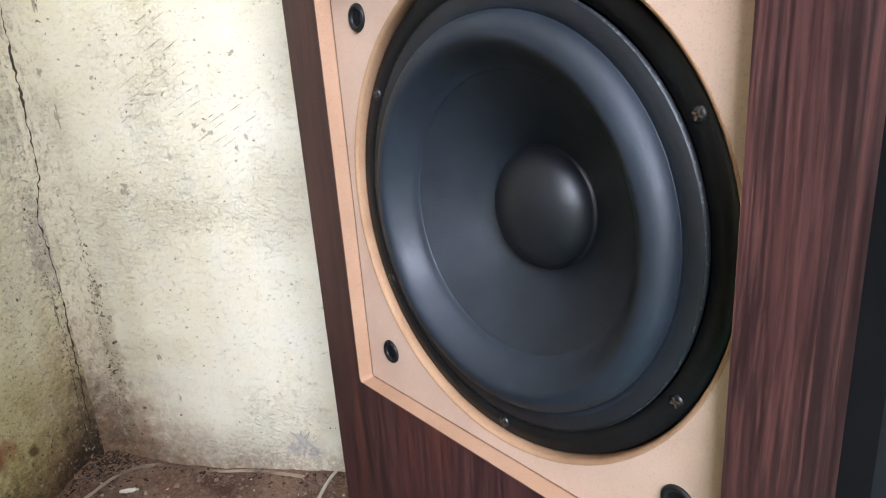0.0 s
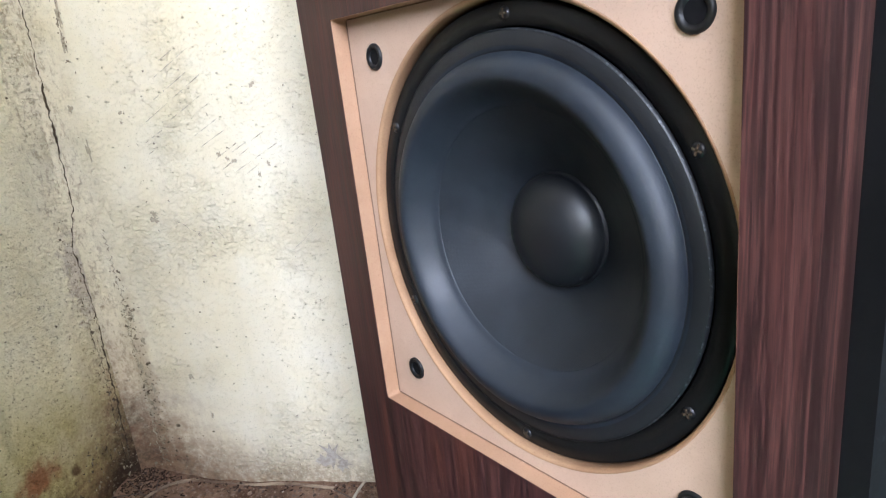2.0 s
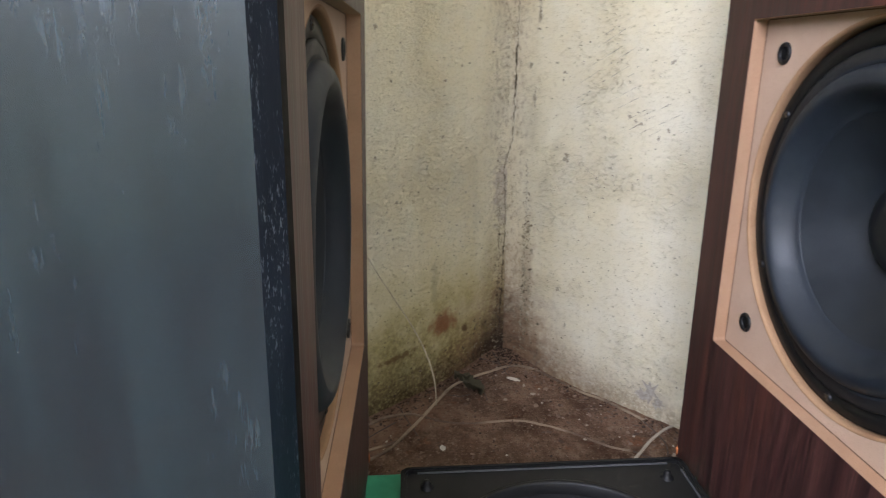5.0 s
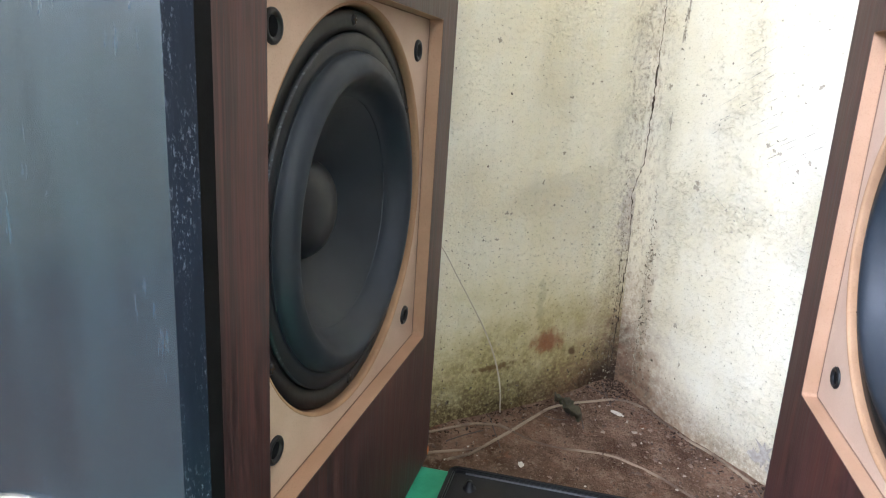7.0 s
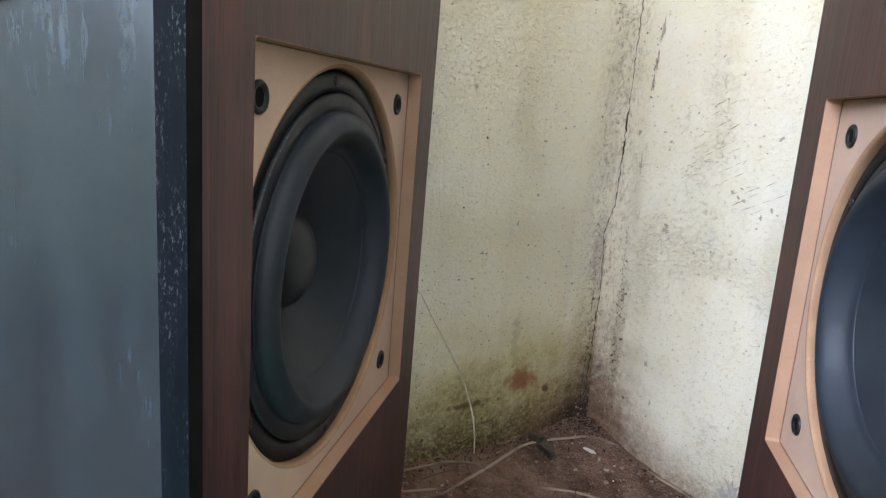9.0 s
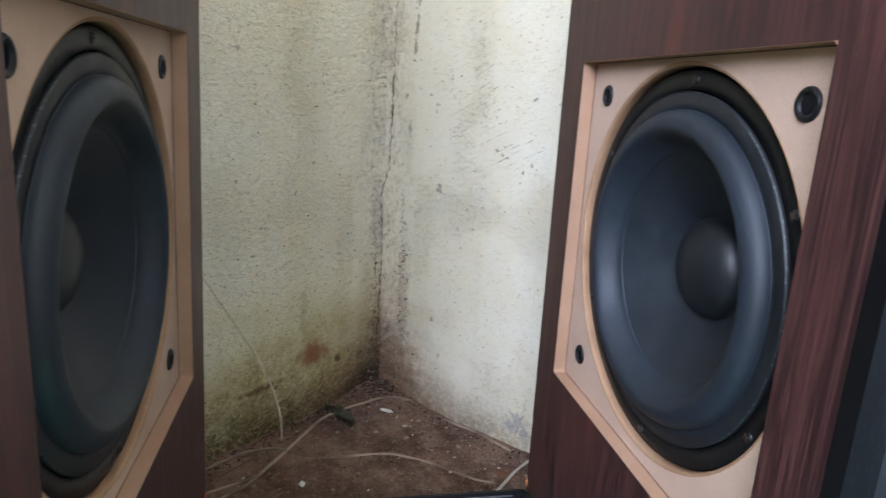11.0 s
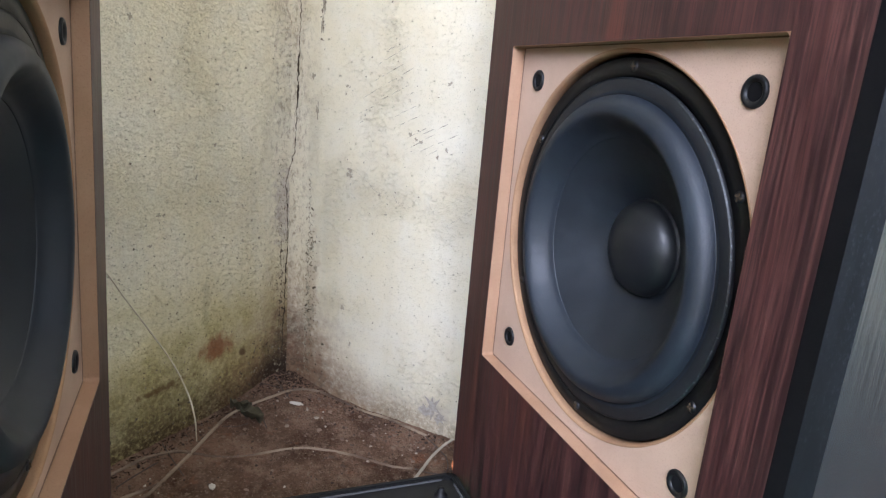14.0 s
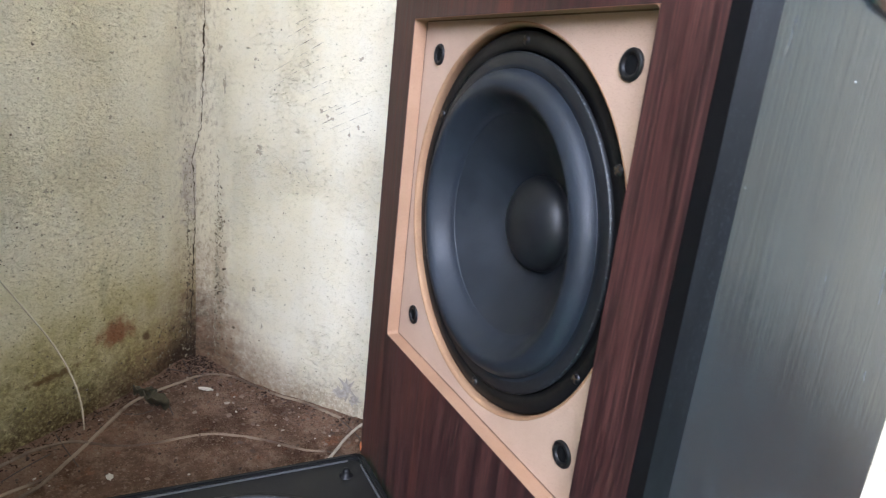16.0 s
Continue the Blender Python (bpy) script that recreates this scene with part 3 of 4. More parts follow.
def window(name, m, opening, y):
    mid, width, sill, height = opening
    frame_ob = new(name)
    frame_ob.matrix_world = m
    x0, x1, z0, z1 = mid - width / 2, mid + width / 2, sill, sill + height
    part("window_frame", plate_with_hole([(x0, z0), (x1, z0), (x1, z1), (x0, z1)], [(x0 + .05, z0 + .05), (x1 - .05, z0 + .05), (x1 - .05, z1 - .05), (x0 + .05, z1 - .05)], y - 0.03, y + 0.03), M_FRAME, frame_ob)
    part("mullion", box_bm((mid - 0.02, y - 0.02, z0 + .05), (mid + 0.02, y + 0.02, z1 - .05), 0.004), M_FRAME, frame_ob)
    for a, b in ((x0 + .05, mid - .02), (mid + .02, x1 - .05)):
        pane = part("pane", box_bm((a, y - 0.003, z0 + .05), (b, y + 0.003, z1 - .05)), M_GLASS, frame_ob)
        pane.visible_shadow = False
    return tagged(frame_ob, "unseen wooden two-pane window, assumed for the daylight", "window", kind="structure")


window("window_1", Matrix.Translation(room(0, ROOM)) @ Matrix.Rotation(ANG, 4, "Z"), WIN_A, -0.12)
window("window_2", Matrix.Translation(room(ROOM, 0)) @ Matrix.Rotation(ANG - math.pi / 2, 4, "Z"), WIN_B, 0.12)

ceiling = part("ceiling", box_bm((-0.2, -0.2, HIGH), (ROOM + 0.2, ROOM + 0.2, HIGH + 0.15)), M_CEIL)
ceiling.matrix_world = Matrix.Translation(CORNER) @ Matrix.Rotation(ANG, 4, "Z") @ Matrix.Diagonal((1, -1, 1, 1))
tagged(ceiling, "plain white painted ceiling", "ceiling", kind="structure")
outside = mesh_object("ground", [(-60, -60, -0.35), (60, -60, -0.35), (60, 60, -0.35), (-60, 60, -0.35)], [(0, 1, 2, 3)], M_OUT)
tagged(outside, "grass and soil ground outside the windows", "ground", kind="structure")


def floor_height(a, b):
    """Trodden earth, banked a little against the foot of the walls."""
    p = room(a, b)
    h = 0.006 * noise.noise(p * 6) + 0.0035 * noise.noise(p * 23) + 0.0024 * noise.noise(p * 70)
    bank = 0.026 * math.exp(-(b_safe(a) / 0.055)) + 0.013 * math.exp(-(b_safe(b) / 0.05))
    corner = 0.012 * math.exp(-((a * a + b * b) / 0.012))
    return h * 0.8 + bank + corner - 0.004


def b_safe(v):
    return max(v, 0.0)


def make_floor():
    fine = [i * 0.0075 for i in range(101)]
    coarse = [0.76 + (ROOM - 0.76) * i / 24 for i in range(1, 25)]
    ticks = [-0.02] + fine + coarse
    n = len(ticks)
    verts = [room(a, b, floor_height(a, b)) for a in ticks for b in ticks]
    faces = [(i * n + j, i * n + j + 1, (i + 1) * n + j + 1, (i + 1) * n + j) for i in range(n - 1) for j in range(n - 1)]
    ob = mesh_object("floor", verts, faces, M_EARTH, smooth=True)
    bm = bmesh.new()
    bm.from_mesh(ob.data)
    bmesh.ops.recalc_face_normals(bm, faces=bm.faces)
    if sum(f.normal.z for f in bm.faces) < 0:
        bmesh.ops.reverse_faces(bm, faces=bm.faces)
    bm.to_mesh(ob.data)
    bm.free()
    return tagged(ob, "dusty brown earth floor with grit and dirt", "floor", kind="structure")


floor = make_floor()


def on_floor(x, y, up=0.0):
    d = Vector((x, y, 0)) - CORNER
    a, b = d.dot(ALONG_R), d.dot(ALONG_L)
    return Vector((x, y, floor_height(a, b) + up))


# ---- marks on the walls ----
def ribbon(name, pts, widths, y, mat, parent, label=""):
    """A jagged strip in the local x-z plane of a wall, standing y proud of it."""
    verts, faces = [], []
    for (x, z), w in zip(pts, widths):
        verts += [on_wall(x - w / 2, y, z), on_wall(x + w / 2, y, z)]
    for i in range(len(pts) - 1):
        faces.append((2 * i, 2 * i + 1, 2 * i + 3, 2 * i + 2))
    return mesh_object(name, verts, faces, mat, parent, label)


def jag(knots, step, amount, rng):
    out = []
    for (x0, z0), (x1, z1) in zip(knots, knots[1:]):
        n = max(2, int(math.hypot(x1 - x0, z1 - z0) / step))
        for i in range(n):
            t = i / n
            out.append((x0 + (x1 - x0) * t + rng.uniform(-amount, amount), z0 + (z1 - z0) * t))
    out.append(knots[-1])
    return out


rng = random.Random(4)
upper = jag([(0.030, 1.25), (0.026, 0.95), (0.021, 0.74), (0.017, 0.60), (0.014, 0.52), (0.011, 0.455), (0.004, 0.440), (0.0, 0.425)], 0.005, 0.0019, rng)
ribbon("crack", upper, [rng.choice((0.0008, 0.0012, 0.0018, 0.0026)) + (0.0022 if abs(z - 0.60) < 0.016 or abs(z - 0.555) < 0.014 else 0.0) for _, z in upper], -0.0012, M_CRACK, wall_right, "thin dark vertical crack")
lower = jag([(0.002, 0.428), (0.009, 0.395), (0.004, 0.35), (0.003, 0.278), (0.006, 0.238), (0.009, 0.154), (0.013, 0.091), (0.012, 0.03)], 0.005, 0.0021, rng)
ribbon("crack", lower, [rng.choice((0.0008, 0.0014, 0.0022, 0.0036)) for _ in lower], 0.0012, M_CRACK, wall_left, "thin dark vertical crack")


def flake(parent, x, z, w, h, y, mat, rng, name="flake"):
    k = 15
    verts = [on_wall(x, y, z)]
    for i in range(k):
        a = 2 * math.pi * i / k
        r = rng.uniform(0.25, 1.15)
        verts.append(on_wall(x + w / 2 * r * math.cos(a), y, z + h / 2 * r * math.sin(a)))
    return mesh_object(name, verts, [(0, 1 + i, 1 + (i + 1) % k) for i in range(k)], mat, parent)


def scratches(parent):
    verts, faces = [], []
    lines = [(.176, .609, .068), (.170, .583, .067), (.146, .553, .113), (.187, .556, .016), (.204, .565, .039), (.233, .566, .018), (.144, .530, .035), (.213, .532, .046), (.222, .519, .046),
             (.145, .515, .014), (.238, .501, .042), (.259, .481, .082), (.252, .492, .042), (.291, .520, .024), (.189, .629, .028), (.262, .508, .030), (.243, .486, .025), (.275, .478, .028)]
    for x, z, ln in lines:
        slope = rng.uniform(0.50, 0.60)
        run = ln / math.hypot(1, slope)
        cuts = [0.0] + sorted(rng.uniform(0.2, 0.85) for _ in range(2 if ln > 0.03 else 0)) + [1.0]
        for a, b in zip(cuts, cuts[1:]):
            w, b = rng.uniform(0.00025, 0.0006), b - 0.06 * rng.random()
            mid = (a + b) / 2
            k = len(verts)
            verts += [(x + run * t, -0.0008, z + run * t * slope + off) for t, off in ((a, 0), (mid, -w), (b, 0), (mid, w))]
            faces.append((k, k + 1, k + 2, k + 3))
    ob = mesh_object("scratches", verts, faces, M_SCRATCH, parent, "slanting scratch marks in the plaster")
    ob["kind"] = "stuff"


second = jag([(0.049, 0.42), (0.051, 0.33), (0.047, 0.26), (0.052, 0.19), (0.046, 0.12), (0.043, 0.06)], 0.004, 0.0030, rng)
ribbon("crack", second, [rng.choice((0.0002, 0.0003, 0.0007, 0.0016, 0.0034)) for _ in second], -0.0011, M_FLAKE, wall_right, "crumbling second seam beside the corner")
twin_crack = jag([(0.017, 0.33), (0.020, 0.28), (0.016, 0.22), (0.021, 0.16), (0.024, 0.10), (0.022, 0.05)], 0.004, 0.0022, rng)
ribbon("crack", twin_crack, [rng.choice((0.0002, 0.0005, 0.0009, 0.0015)) for _ in twin_crack], 0.0014, M_CRACK, wall_left, "fine broken crack beside the corner")
for knots, label in (([(0.127, 0.439), (0.153, 0.430), (0.187, 0.408), (0.218, 0.406), (0.233, 0.391), (0.257, 0.392)], "fine wandering crack in the chipped plaster"), ([(0.317, 0.370), (0.338, 0.385), (0.361, 0.406)], "short hairline crack")):
    hair = jag(knots, 0.004, 0.0012, rng)
    hair = [(x, z + rng.uniform(-0.0016, 0.0016)) for x, z in hair]
    ribbon("crack", hair, [rng.choice((0.0002, 0.0004, 0.0007, 0.0014)) for _ in hair], -0.0010, M_FLAKE, wall_right, label)
scratches(wall_right)
for x, z, w, h in ((0.061, 0.528, 0.008, 0.030), (0.050, 0.583, 0.011, 0.012), (0.066, 0.665, 0.007, 0.035), (0.070, 0.70, 0.009, 0.045), (0.074, 0.75, 0.010, 0.05),
                   (0.147, 0.126, 0.007, 0.016), (0.132, 0.436, 0.012, 0.014), (0.128, 0.19, 0.010, 0.010), (0.31, 0.49, 0.008, 0.008), (0.131, 0.428, 0.016, 0.012), (0.295, 0.477, 0.007, 0.012), (0.120, 0.573, 0.008, 0.007), (0.307, 0.589, 0.012, 0.008), (0.244, 0.508, 0.008, 0.008), (0.255, 0.500, 0.006, 0.009), (0.264, 0.497, 0.008, 0.006), (0.192, 0.403, 0.006, 0.007), (0.207, 0.372, 0.008, 0.005), (0.118, 0.56, 0.006, 0.006),
                   (0.058, 0.29, 0.008, 0.02), (0.066, 0.25, 0.008, 0.014), (0.05, 0.21, 0.010, 0.02), (0.062, 0.17, 0.008, 0.02), (0.048, 0.13, 0.01, 0.018)):
    flake(wall_right, x, z, w, h, -0.0009, M_FLAKE, rng)
for x, z, w, h in ((0.169, 0.472, 0.007, 0.008), (0.306, 0.640, 0.008, 0.009), (0.040, 0.626, 0.005, 0.008), (0.163, 0.561, 0.008, 0.007), (0.123, 0.584, 0.006, 0.006), (0.206, 0.425, 0.006, 0.010), (0.112, 0.370, 0.006, 0.006), (0.274, 0.377, 0.010, 0.008), (0.266, 0.374, 0.005, 0.007), (0.295, 0.365, 0.006, 0.006), (0.092, 0.342, 0.007, 0.006), (0.025, 0.370, 0.008, 0.014), (0.177, 0.329, 0.006, 0.006), (0.165, 0.383, 0.008, 0.005), (0.29, 0.335, 0.010, 0.006), (0.035, 0.345, 0.006, 0.014)):
    flake(wall_left, x, z, w, h, 0.0009, M_FLAKE, rng)


for x, z, w, h in ((0.322, 0.058, 0.040, 0.050), (0.312, 0.048, 0.034, 0.026), (0.336, 0.040, 0.030, 0.024)):
    flake(wall_right, x, z, w, h, -0.0006 - 0.0002 * w / 0.04, M_PEEL, rng, "peeled_patch")["label"] = "grey patch where the wash has peeled"


def specks(parent, y, spots, count, seed, label, grow=1.0):
    """Small pits and flecks, thicker in some places."""
    r = random.Random(seed)
    verts, faces = [], []
    for k in range(count):
        x0, x1, z0, z1 = r.choice(spots)
        x, z = r.uniform(x0, x1), r.uniform(z0, z1)
        s, n = r.choice((0.0005, 0.0007, 0.0009, 0.0012, 0.0018)) * grow, 7
        turn, thin = r.uniform(0, 3.14), r.uniform(0.3, 0.9)
        i0 = len(verts)
        for i in range(n):
            a = 2 * math.pi * i / n
            q = r.uniform(0.4, 1.4) * s
            u, v = q * math.cos(a), q * thin * math.sin(a)
            verts.append(on_wall(x + u * math.cos(turn) - v * math.sin(turn), y, z + u * math.sin(turn) + v * math.cos(turn)))
        faces.append(list(range(i0, i0 + n)))
    ob = mesh_object("specks", verts, faces, M_SPECK, parent, label)
    ob["kind"] = "stuff"


specks(wall_right, -0.0007, [(0.02, 0.9, 0.03, 1.1), (0.042, 0.068, 0.04, 0.36), (0.03, 0.075, 0.03, 0.20), (0.12, 0.34, 0.25, 0.62), (0.02, 0.9, 0.03, 1.1), (0.02, 0.4, 0.02, 0.10), (0.044, 0.056, 0.02, 0.30)], 520, 21, "dark pits and flecks in the plaster", 1.0)
specks(wall_right, -0.0010, [(0.044, 0.058, 0.04, 0.34), (0.056, 0.066, 0.10, 0.30), (0.02, 0.09, 0.03, 0.12), (0.062, 0.072, 0.62, 0.76), (0.044, 0.060, 0.14, 0.36)], 190, 23, "crumbled plaster down the seam", 2.1)
specks(wall_left, 0.0010, [(0.012, 0.022, 0.05, 0.30), (0.01, 0.09, 0.04, 0.13), (0.02, 0.4, 0.03, 0.09)], 170, 24, "crumbled plaster by the crack", 2.0)
specks(wall_left, 0.0007, [(0.01, 0.7, 0.03, 1.1), (0.01, 0.5, 0.05, 0.4), (0.0, 0.03, 0.05, 0.45), (0.02, 0.4, 0.02, 0.16)], 750, 22, "dark pits and flecks in the plaster", 1.1)


# ---- plinth ----
plinth = part("plinth", box_bm((-0.040, -0.66, -0.01), (0.62, 0.262, BASE), 0.004), M_GREEN)
tagged(plinth, "low green painted plinth on the earth floor", "plinth")

# ---- loudspeakers ----
BACK, FRONT, WIDE, TALL = -0.052, 0.381, 0.222, 1.02       # cabinet: back, start of the baffle, width, height
R0, R1, RZ0, RZ1 = 0.0, 0.334, 0.292, 0.631                # the square recess
WX, WZ = 0.170, 0.465                                      # the woofer's middle
RIM = 0.1590
DEEP = 0.0142                                              # depth of the recess


def screw(parent, x, d, z, turn):
    ob = lathe("screw", [(0.0, -0.0016), (0.0026, -0.0015), (0.0042, -0.0004), (0.0046, 0.0010), (0.0046, 0.003)], (0, 0, 0), M_SCREW, parent, steps=20, label="dark cross-head screw")
    ob.location, ob.rotation_euler = (x, d, z), (0, turn, 0)
    verts, faces = [], []
    for a in (0, math.pi / 2):
        c, s = math.cos(a), math.sin(a)
        k = len(verts)
        verts += [(c * u - s * v, -0.0018, s * u + c * v) for u, v in ((-.003, -.0006), (.003, -.0006), (.003, .0006), (-.003, .0006))]
        verts += [(c * u - s * v, -0.0010, s * u + c * v) for u, v in ((-.003, -.0006), (.003, -.0006), (.003, .0006), (-.003, .0006))]
        faces += [(k, k + 1, k + 2, k + 3), (k, k + 4, k + 5, k + 1), (k + 2, k + 6, k + 7, k + 3), (k + 1, k + 5, k + 6, k + 2), (k + 3, k + 7, k + 4, k)]
    slot = bpy.data.meshes.new("slot")
    slot.from_pydata(verts, [], faces)
    slot.materials.append(M_CRACK)
    bm = bmesh.new()
    bm.from_mesh(ob.data)
    bm.from_mesh(slot)
    for f in bm.faces[-10:]:
        f.material_index = 1
    bm.to_mesh(ob.data)
    bm.free()
    ob.data.materials.append(M_CRACK)
    return ob


def woofer(parent):
    c = (WX, -0.0005, WZ - 0.001)
    basket = lathe("woofer", [(0.1572, 0.045), (0.1572, 0.0225), (0.1562, 0.0212), (0.1425, 0.0212), (0.1415, 0.030), (0.120, 0.060)], c, M_BASKET, parent, label="large black woofer with a rubber surround")
    lathe("gasket_edge", [(0.1414, 0.0200), (0.1411, 0.0192), (0.1404, 0.0186)], c, M_TRIM, basket, label="pale flecked edge of the gasket")
    lathe("gasket", [(0.1410, 0.0225), (0.1408, 0.0197), (0.1398, 0.0188), (0.1305, 0.0192), (0.1262, 0.0200), (0.1258, 0.03)], c, M_GASKET, basket, label="dark grey gasket ring")
    # half-roll: steep outside, an soft run inside that ends in a thin glued lip on the cone
    top, foot, edge = 0.1145, 0.0965, 0.0262
    run, drop, slope = top - foot, edge - 0.0072, 0.72 * (top - foot)
    roll = [(top + 0.0135 * math.cos(a), 0.0200 - 0.0128 * math.sin(a)) for a in [math.pi / 2 * k / 14 for k in range(15)]]
    for k in range(1, 21):
        t = k / 20
        roll.append((top - run * t, 0.0072 + drop * (3 * t * t - 2 * t ** 3) + slope * (t ** 3 - t * t)))
    lip = [(foot - 0.0010, edge + 0.0007), (foot - 0.0024, edge + 0.0017), (foot - 0.0027, edge + 0.0020), (foot - 0.0028, edge + 0.0030)]
    lathe("surround", [(0.1312, 0.0189), (0.1292, 0.0194)] + roll + lip, c, M_RUBBER, basket, label="wide black rubber half-roll surround")
    cone = [(0.0985, 0.0262)] + [(0.0955 - 0.0542 * t, 0.0275 + 0.0390 * t ** 1.0) for t in [i / 18 for i in range(19)]]
    lathe("cone", cone, c, M_CONE, basket, label="matt black paper cone")
    cap = [(0.0436, 0.0655), (0.0434, 0.0638), (0.0424, 0.0634)] + [(0.0418 * math.cos(t), 0.0628 - 0.0225 * math.sin(t)) for t in [math.pi / 2 * i / 18 for i in range(19)]]
    lathe("dust_cap", cap, c, M_CAP, basket, label="domed black dust cap")
    for k, a in enumerate((88, 148, 208, 268, 328, 28)):
        screw(basket, WX + 0.1500 * math.cos(radians(a)), 0.0207, WZ - 0.001 + 0.1500 * math.sin(radians(a)), k * 0.7)
    return basket


def grille_socket(parent, x, z):
    d = DEEP
    cup = lathe("grille_socket", [(0.0102, d + 0.0004), (0.0101, d - 0.0012), (0.0092, d - 0.0022), (0.0078, d - 0.0023), (0.0066, d - 0.0014), (0.0060, d - 0.0006), (0.0058, d - 0.0002)], (x, 0, z), M_PLASTIC, parent, steps=36, label="black plastic grille socket")
    # flat black disc laid over the board in place of the hole's shade
    lathe("socket_hole", [(0.0062, d - 0.0004), (0.0, d - 0.0003)], (x, 0, z), M_DARK, cup, steps=24, label="flat black disc standing in for the shaded hole")


def baffle(parent, edge_paint, edge_label):
    """Black front board: sides square to the cabinet, then a chamfer on every edge."""
    x0, xs, x1, c = FRONT, FRONT + 0.012, FRONT + 0.022, 0.0085
    z0, z1 = BASE, BASE + TALL
    rings = []
    for x, s in ((x0, 0.0), (xs, 0.0), (x1, c)):
        rings.append([(x, s, z0 + s), (x, WIDE - s, z0 + s), (x, WIDE - s, z1 - s), (x, s, z1 - s)])
    # side band
    v = rings[0] + rings[1]
    body = mesh_object("baffle", v, [(i, (i + 1) % 4, 4 + (i + 1) % 4, 4 + i) for i in range(4)] + [(3, 2, 1, 0)], M_BAND, parent, "black front baffle board")
    # chamfers, each its own strip
    for i in range(4):
        j = (i + 1) % 4
        mesh_object("chamfer", [rings[1][i], rings[1][j], rings[2][j], rings[2][i]], [(0, 1, 2, 3)], edge_paint, body, edge_label)
    zc, zm = 0.253, 0.716
    outer = square_loop(c, WIDE - c, z0 + c, z1 - c, 64, WIDE / 2, (z0 + z1) / 2)
    face = bmesh.new()
    loop = [face.verts.new((x1, y, z)) for y, z in outer]
    face.faces.new(loop)
    part("front_face", face, M_ASH, body, "black lacquered ash front with open grain")
    for zd in (zc, zm):
        ring = lathe("driver", [(0.0855, 0.0002), (0.0848, 0.0038), (0.0825, 0.0055), (0.0795, 0.0050), (0.0775, 0.0012)], (x1, WIDE / 2 - 0.006, zd), M_CHROME, body, "x", 80, "chrome-ringed black driver")
        lathe("surround", arc(0.0710, 0.0010, 0.0065, 0, 180, 10), (x1, WIDE / 2 - 0.006, zd), M_RUBBER, ring, "x", 64)
        lathe("cone", [(0.0650, 0.0012), (0.030, 0.0006), (0.0, 0.0005)], (x1, WIDE / 2 - 0.006, zd), M_CONE, ring, "x", 64)
    return body


def loudspeaker(edge_paint, edge_label):
    """A tower with a big woofer in its flank; the flank lies in y = 0 and looks along -y."""
    sp = new("loudspeaker")
    z0, z1 = BASE, BASE + TALL
    # veneered flank, with the square opening
    outer = [(BACK, z0), (FRONT, z0), (FRONT, z1), (BACK, z1)]
    hole = [(R0, RZ0), (R1, RZ0), (R1, RZ1), (R0, RZ1)]
    part("flank_panel", plate_with_hole(outer, hole, 0.0, DEEP - 0.0004), M_WOOD, sp, "dark mahogany veneered side panel")
    lining_in, lining_out = [], []
    for px, pz, a0 in ((R1, RZ1, 0), (R0, RZ1, 90), (R0, RZ0, 180), (R1, RZ0, 270)):
        sx, sz = (1 if px == R1 else -1), (1 if pz == RZ1 else -1)
        t, rad = 0.0004, 0.004
        lining_in += arc(px - sx * (t + rad), pz - sz * (t + rad), rad, a0, a0 + 90, 5)
        lining_out += [(px + sx * (k - 2.5) * 1e-5, pz - sz * (k - 2.5) * 1e-5) for k in range(6)]
    part("recess_lining", plate_with_hole(lining_out, lining_in, 0.0004, DEEP - 0.0006), M_MDF_EDGE, sp, "bare routed edge, its orange-brown deepened for shade")
    j0, j1, k0, k1 = R0 + 0.0003, R1 - 0.0003, RZ0 + 0.0003, RZ1 - 0.0003
    part("joint", plate_with_hole([(j0, k0), (j1, k0), (j1, k1), (j0, k1)], [(j0 + 0.0011, k0 + 0.0011), (j1 - 0.0011, k0 + 0.0011), (j1 - 0.0011, k1 - 0.0011), (j0 + 0.0011, k1 - 0.0011)], DEEP - 0.0004, DEEP + 0.001), M_JOINT, sp, "dark glue joint round the fibreboard")
    # board with the round opening
    n = 128
    loop = square_loop(BACK + 0.003, FRONT - 0.003, z0 + 0.003, z1 - 0.003, n, WX, WZ)
    ring = [(WX + (RIM + 0.003) * math.cos(2 * math.pi * i / n), WZ + (RIM + 0.003) * math.sin(2 * math.pi * i / n)) for i in range(n)]
    part("woofer_board", plate_with_hole(loop, ring, DEEP, 0.0335), M_MDF, sp, "bare tan fibreboard round the woofer")
    lathe("rim", [(RIM + 0.0032, DEEP + 0.0002)] + [(RIM + 0.003 - 0.003 * math.sin(radians(a)), DEEP - 0.0002 + 0.003 - 0.003 * math.cos(radians(a))) for a in range(0, 91, 15)] + [(RIM, 0.033), (RIM + 0.003, 0.033)], (WX, 0, WZ), M_RIM, sp, label="rounded rim of the woofer hole")
    woofer(sp)
    for x in (0.036, 0.3045):
        for z in (0.329, 0.599):
            grille_socket(sp, x, z)
    # the rest of the case
    part("far_panel", box_bm((BACK, WIDE - 0.018, z0), (FRONT, WIDE, z1), 0.0008, 1), M_WOOD, sp)
    part("back_panel", box_bm((BACK, 0.0305, z0), (BACK + 0.018, WIDE - 0.0185, z1), 0.0008, 1), M_WOOD, sp)
    part("top_panel", box_bm((BACK + 0.0185, 0.0305, z1 - 0.018), (FRONT, WIDE - 0.0185, z1), 0.0008, 1), M_WOOD, sp)
    part("bottom_panel", box_bm((BACK + 0.0185, 0.0305, z0), (FRONT, WIDE - 0.0185, z0 + 0.018), 0.0008, 1), M_WOOD, sp)
    baffle(sp, edge_paint, edge_label)
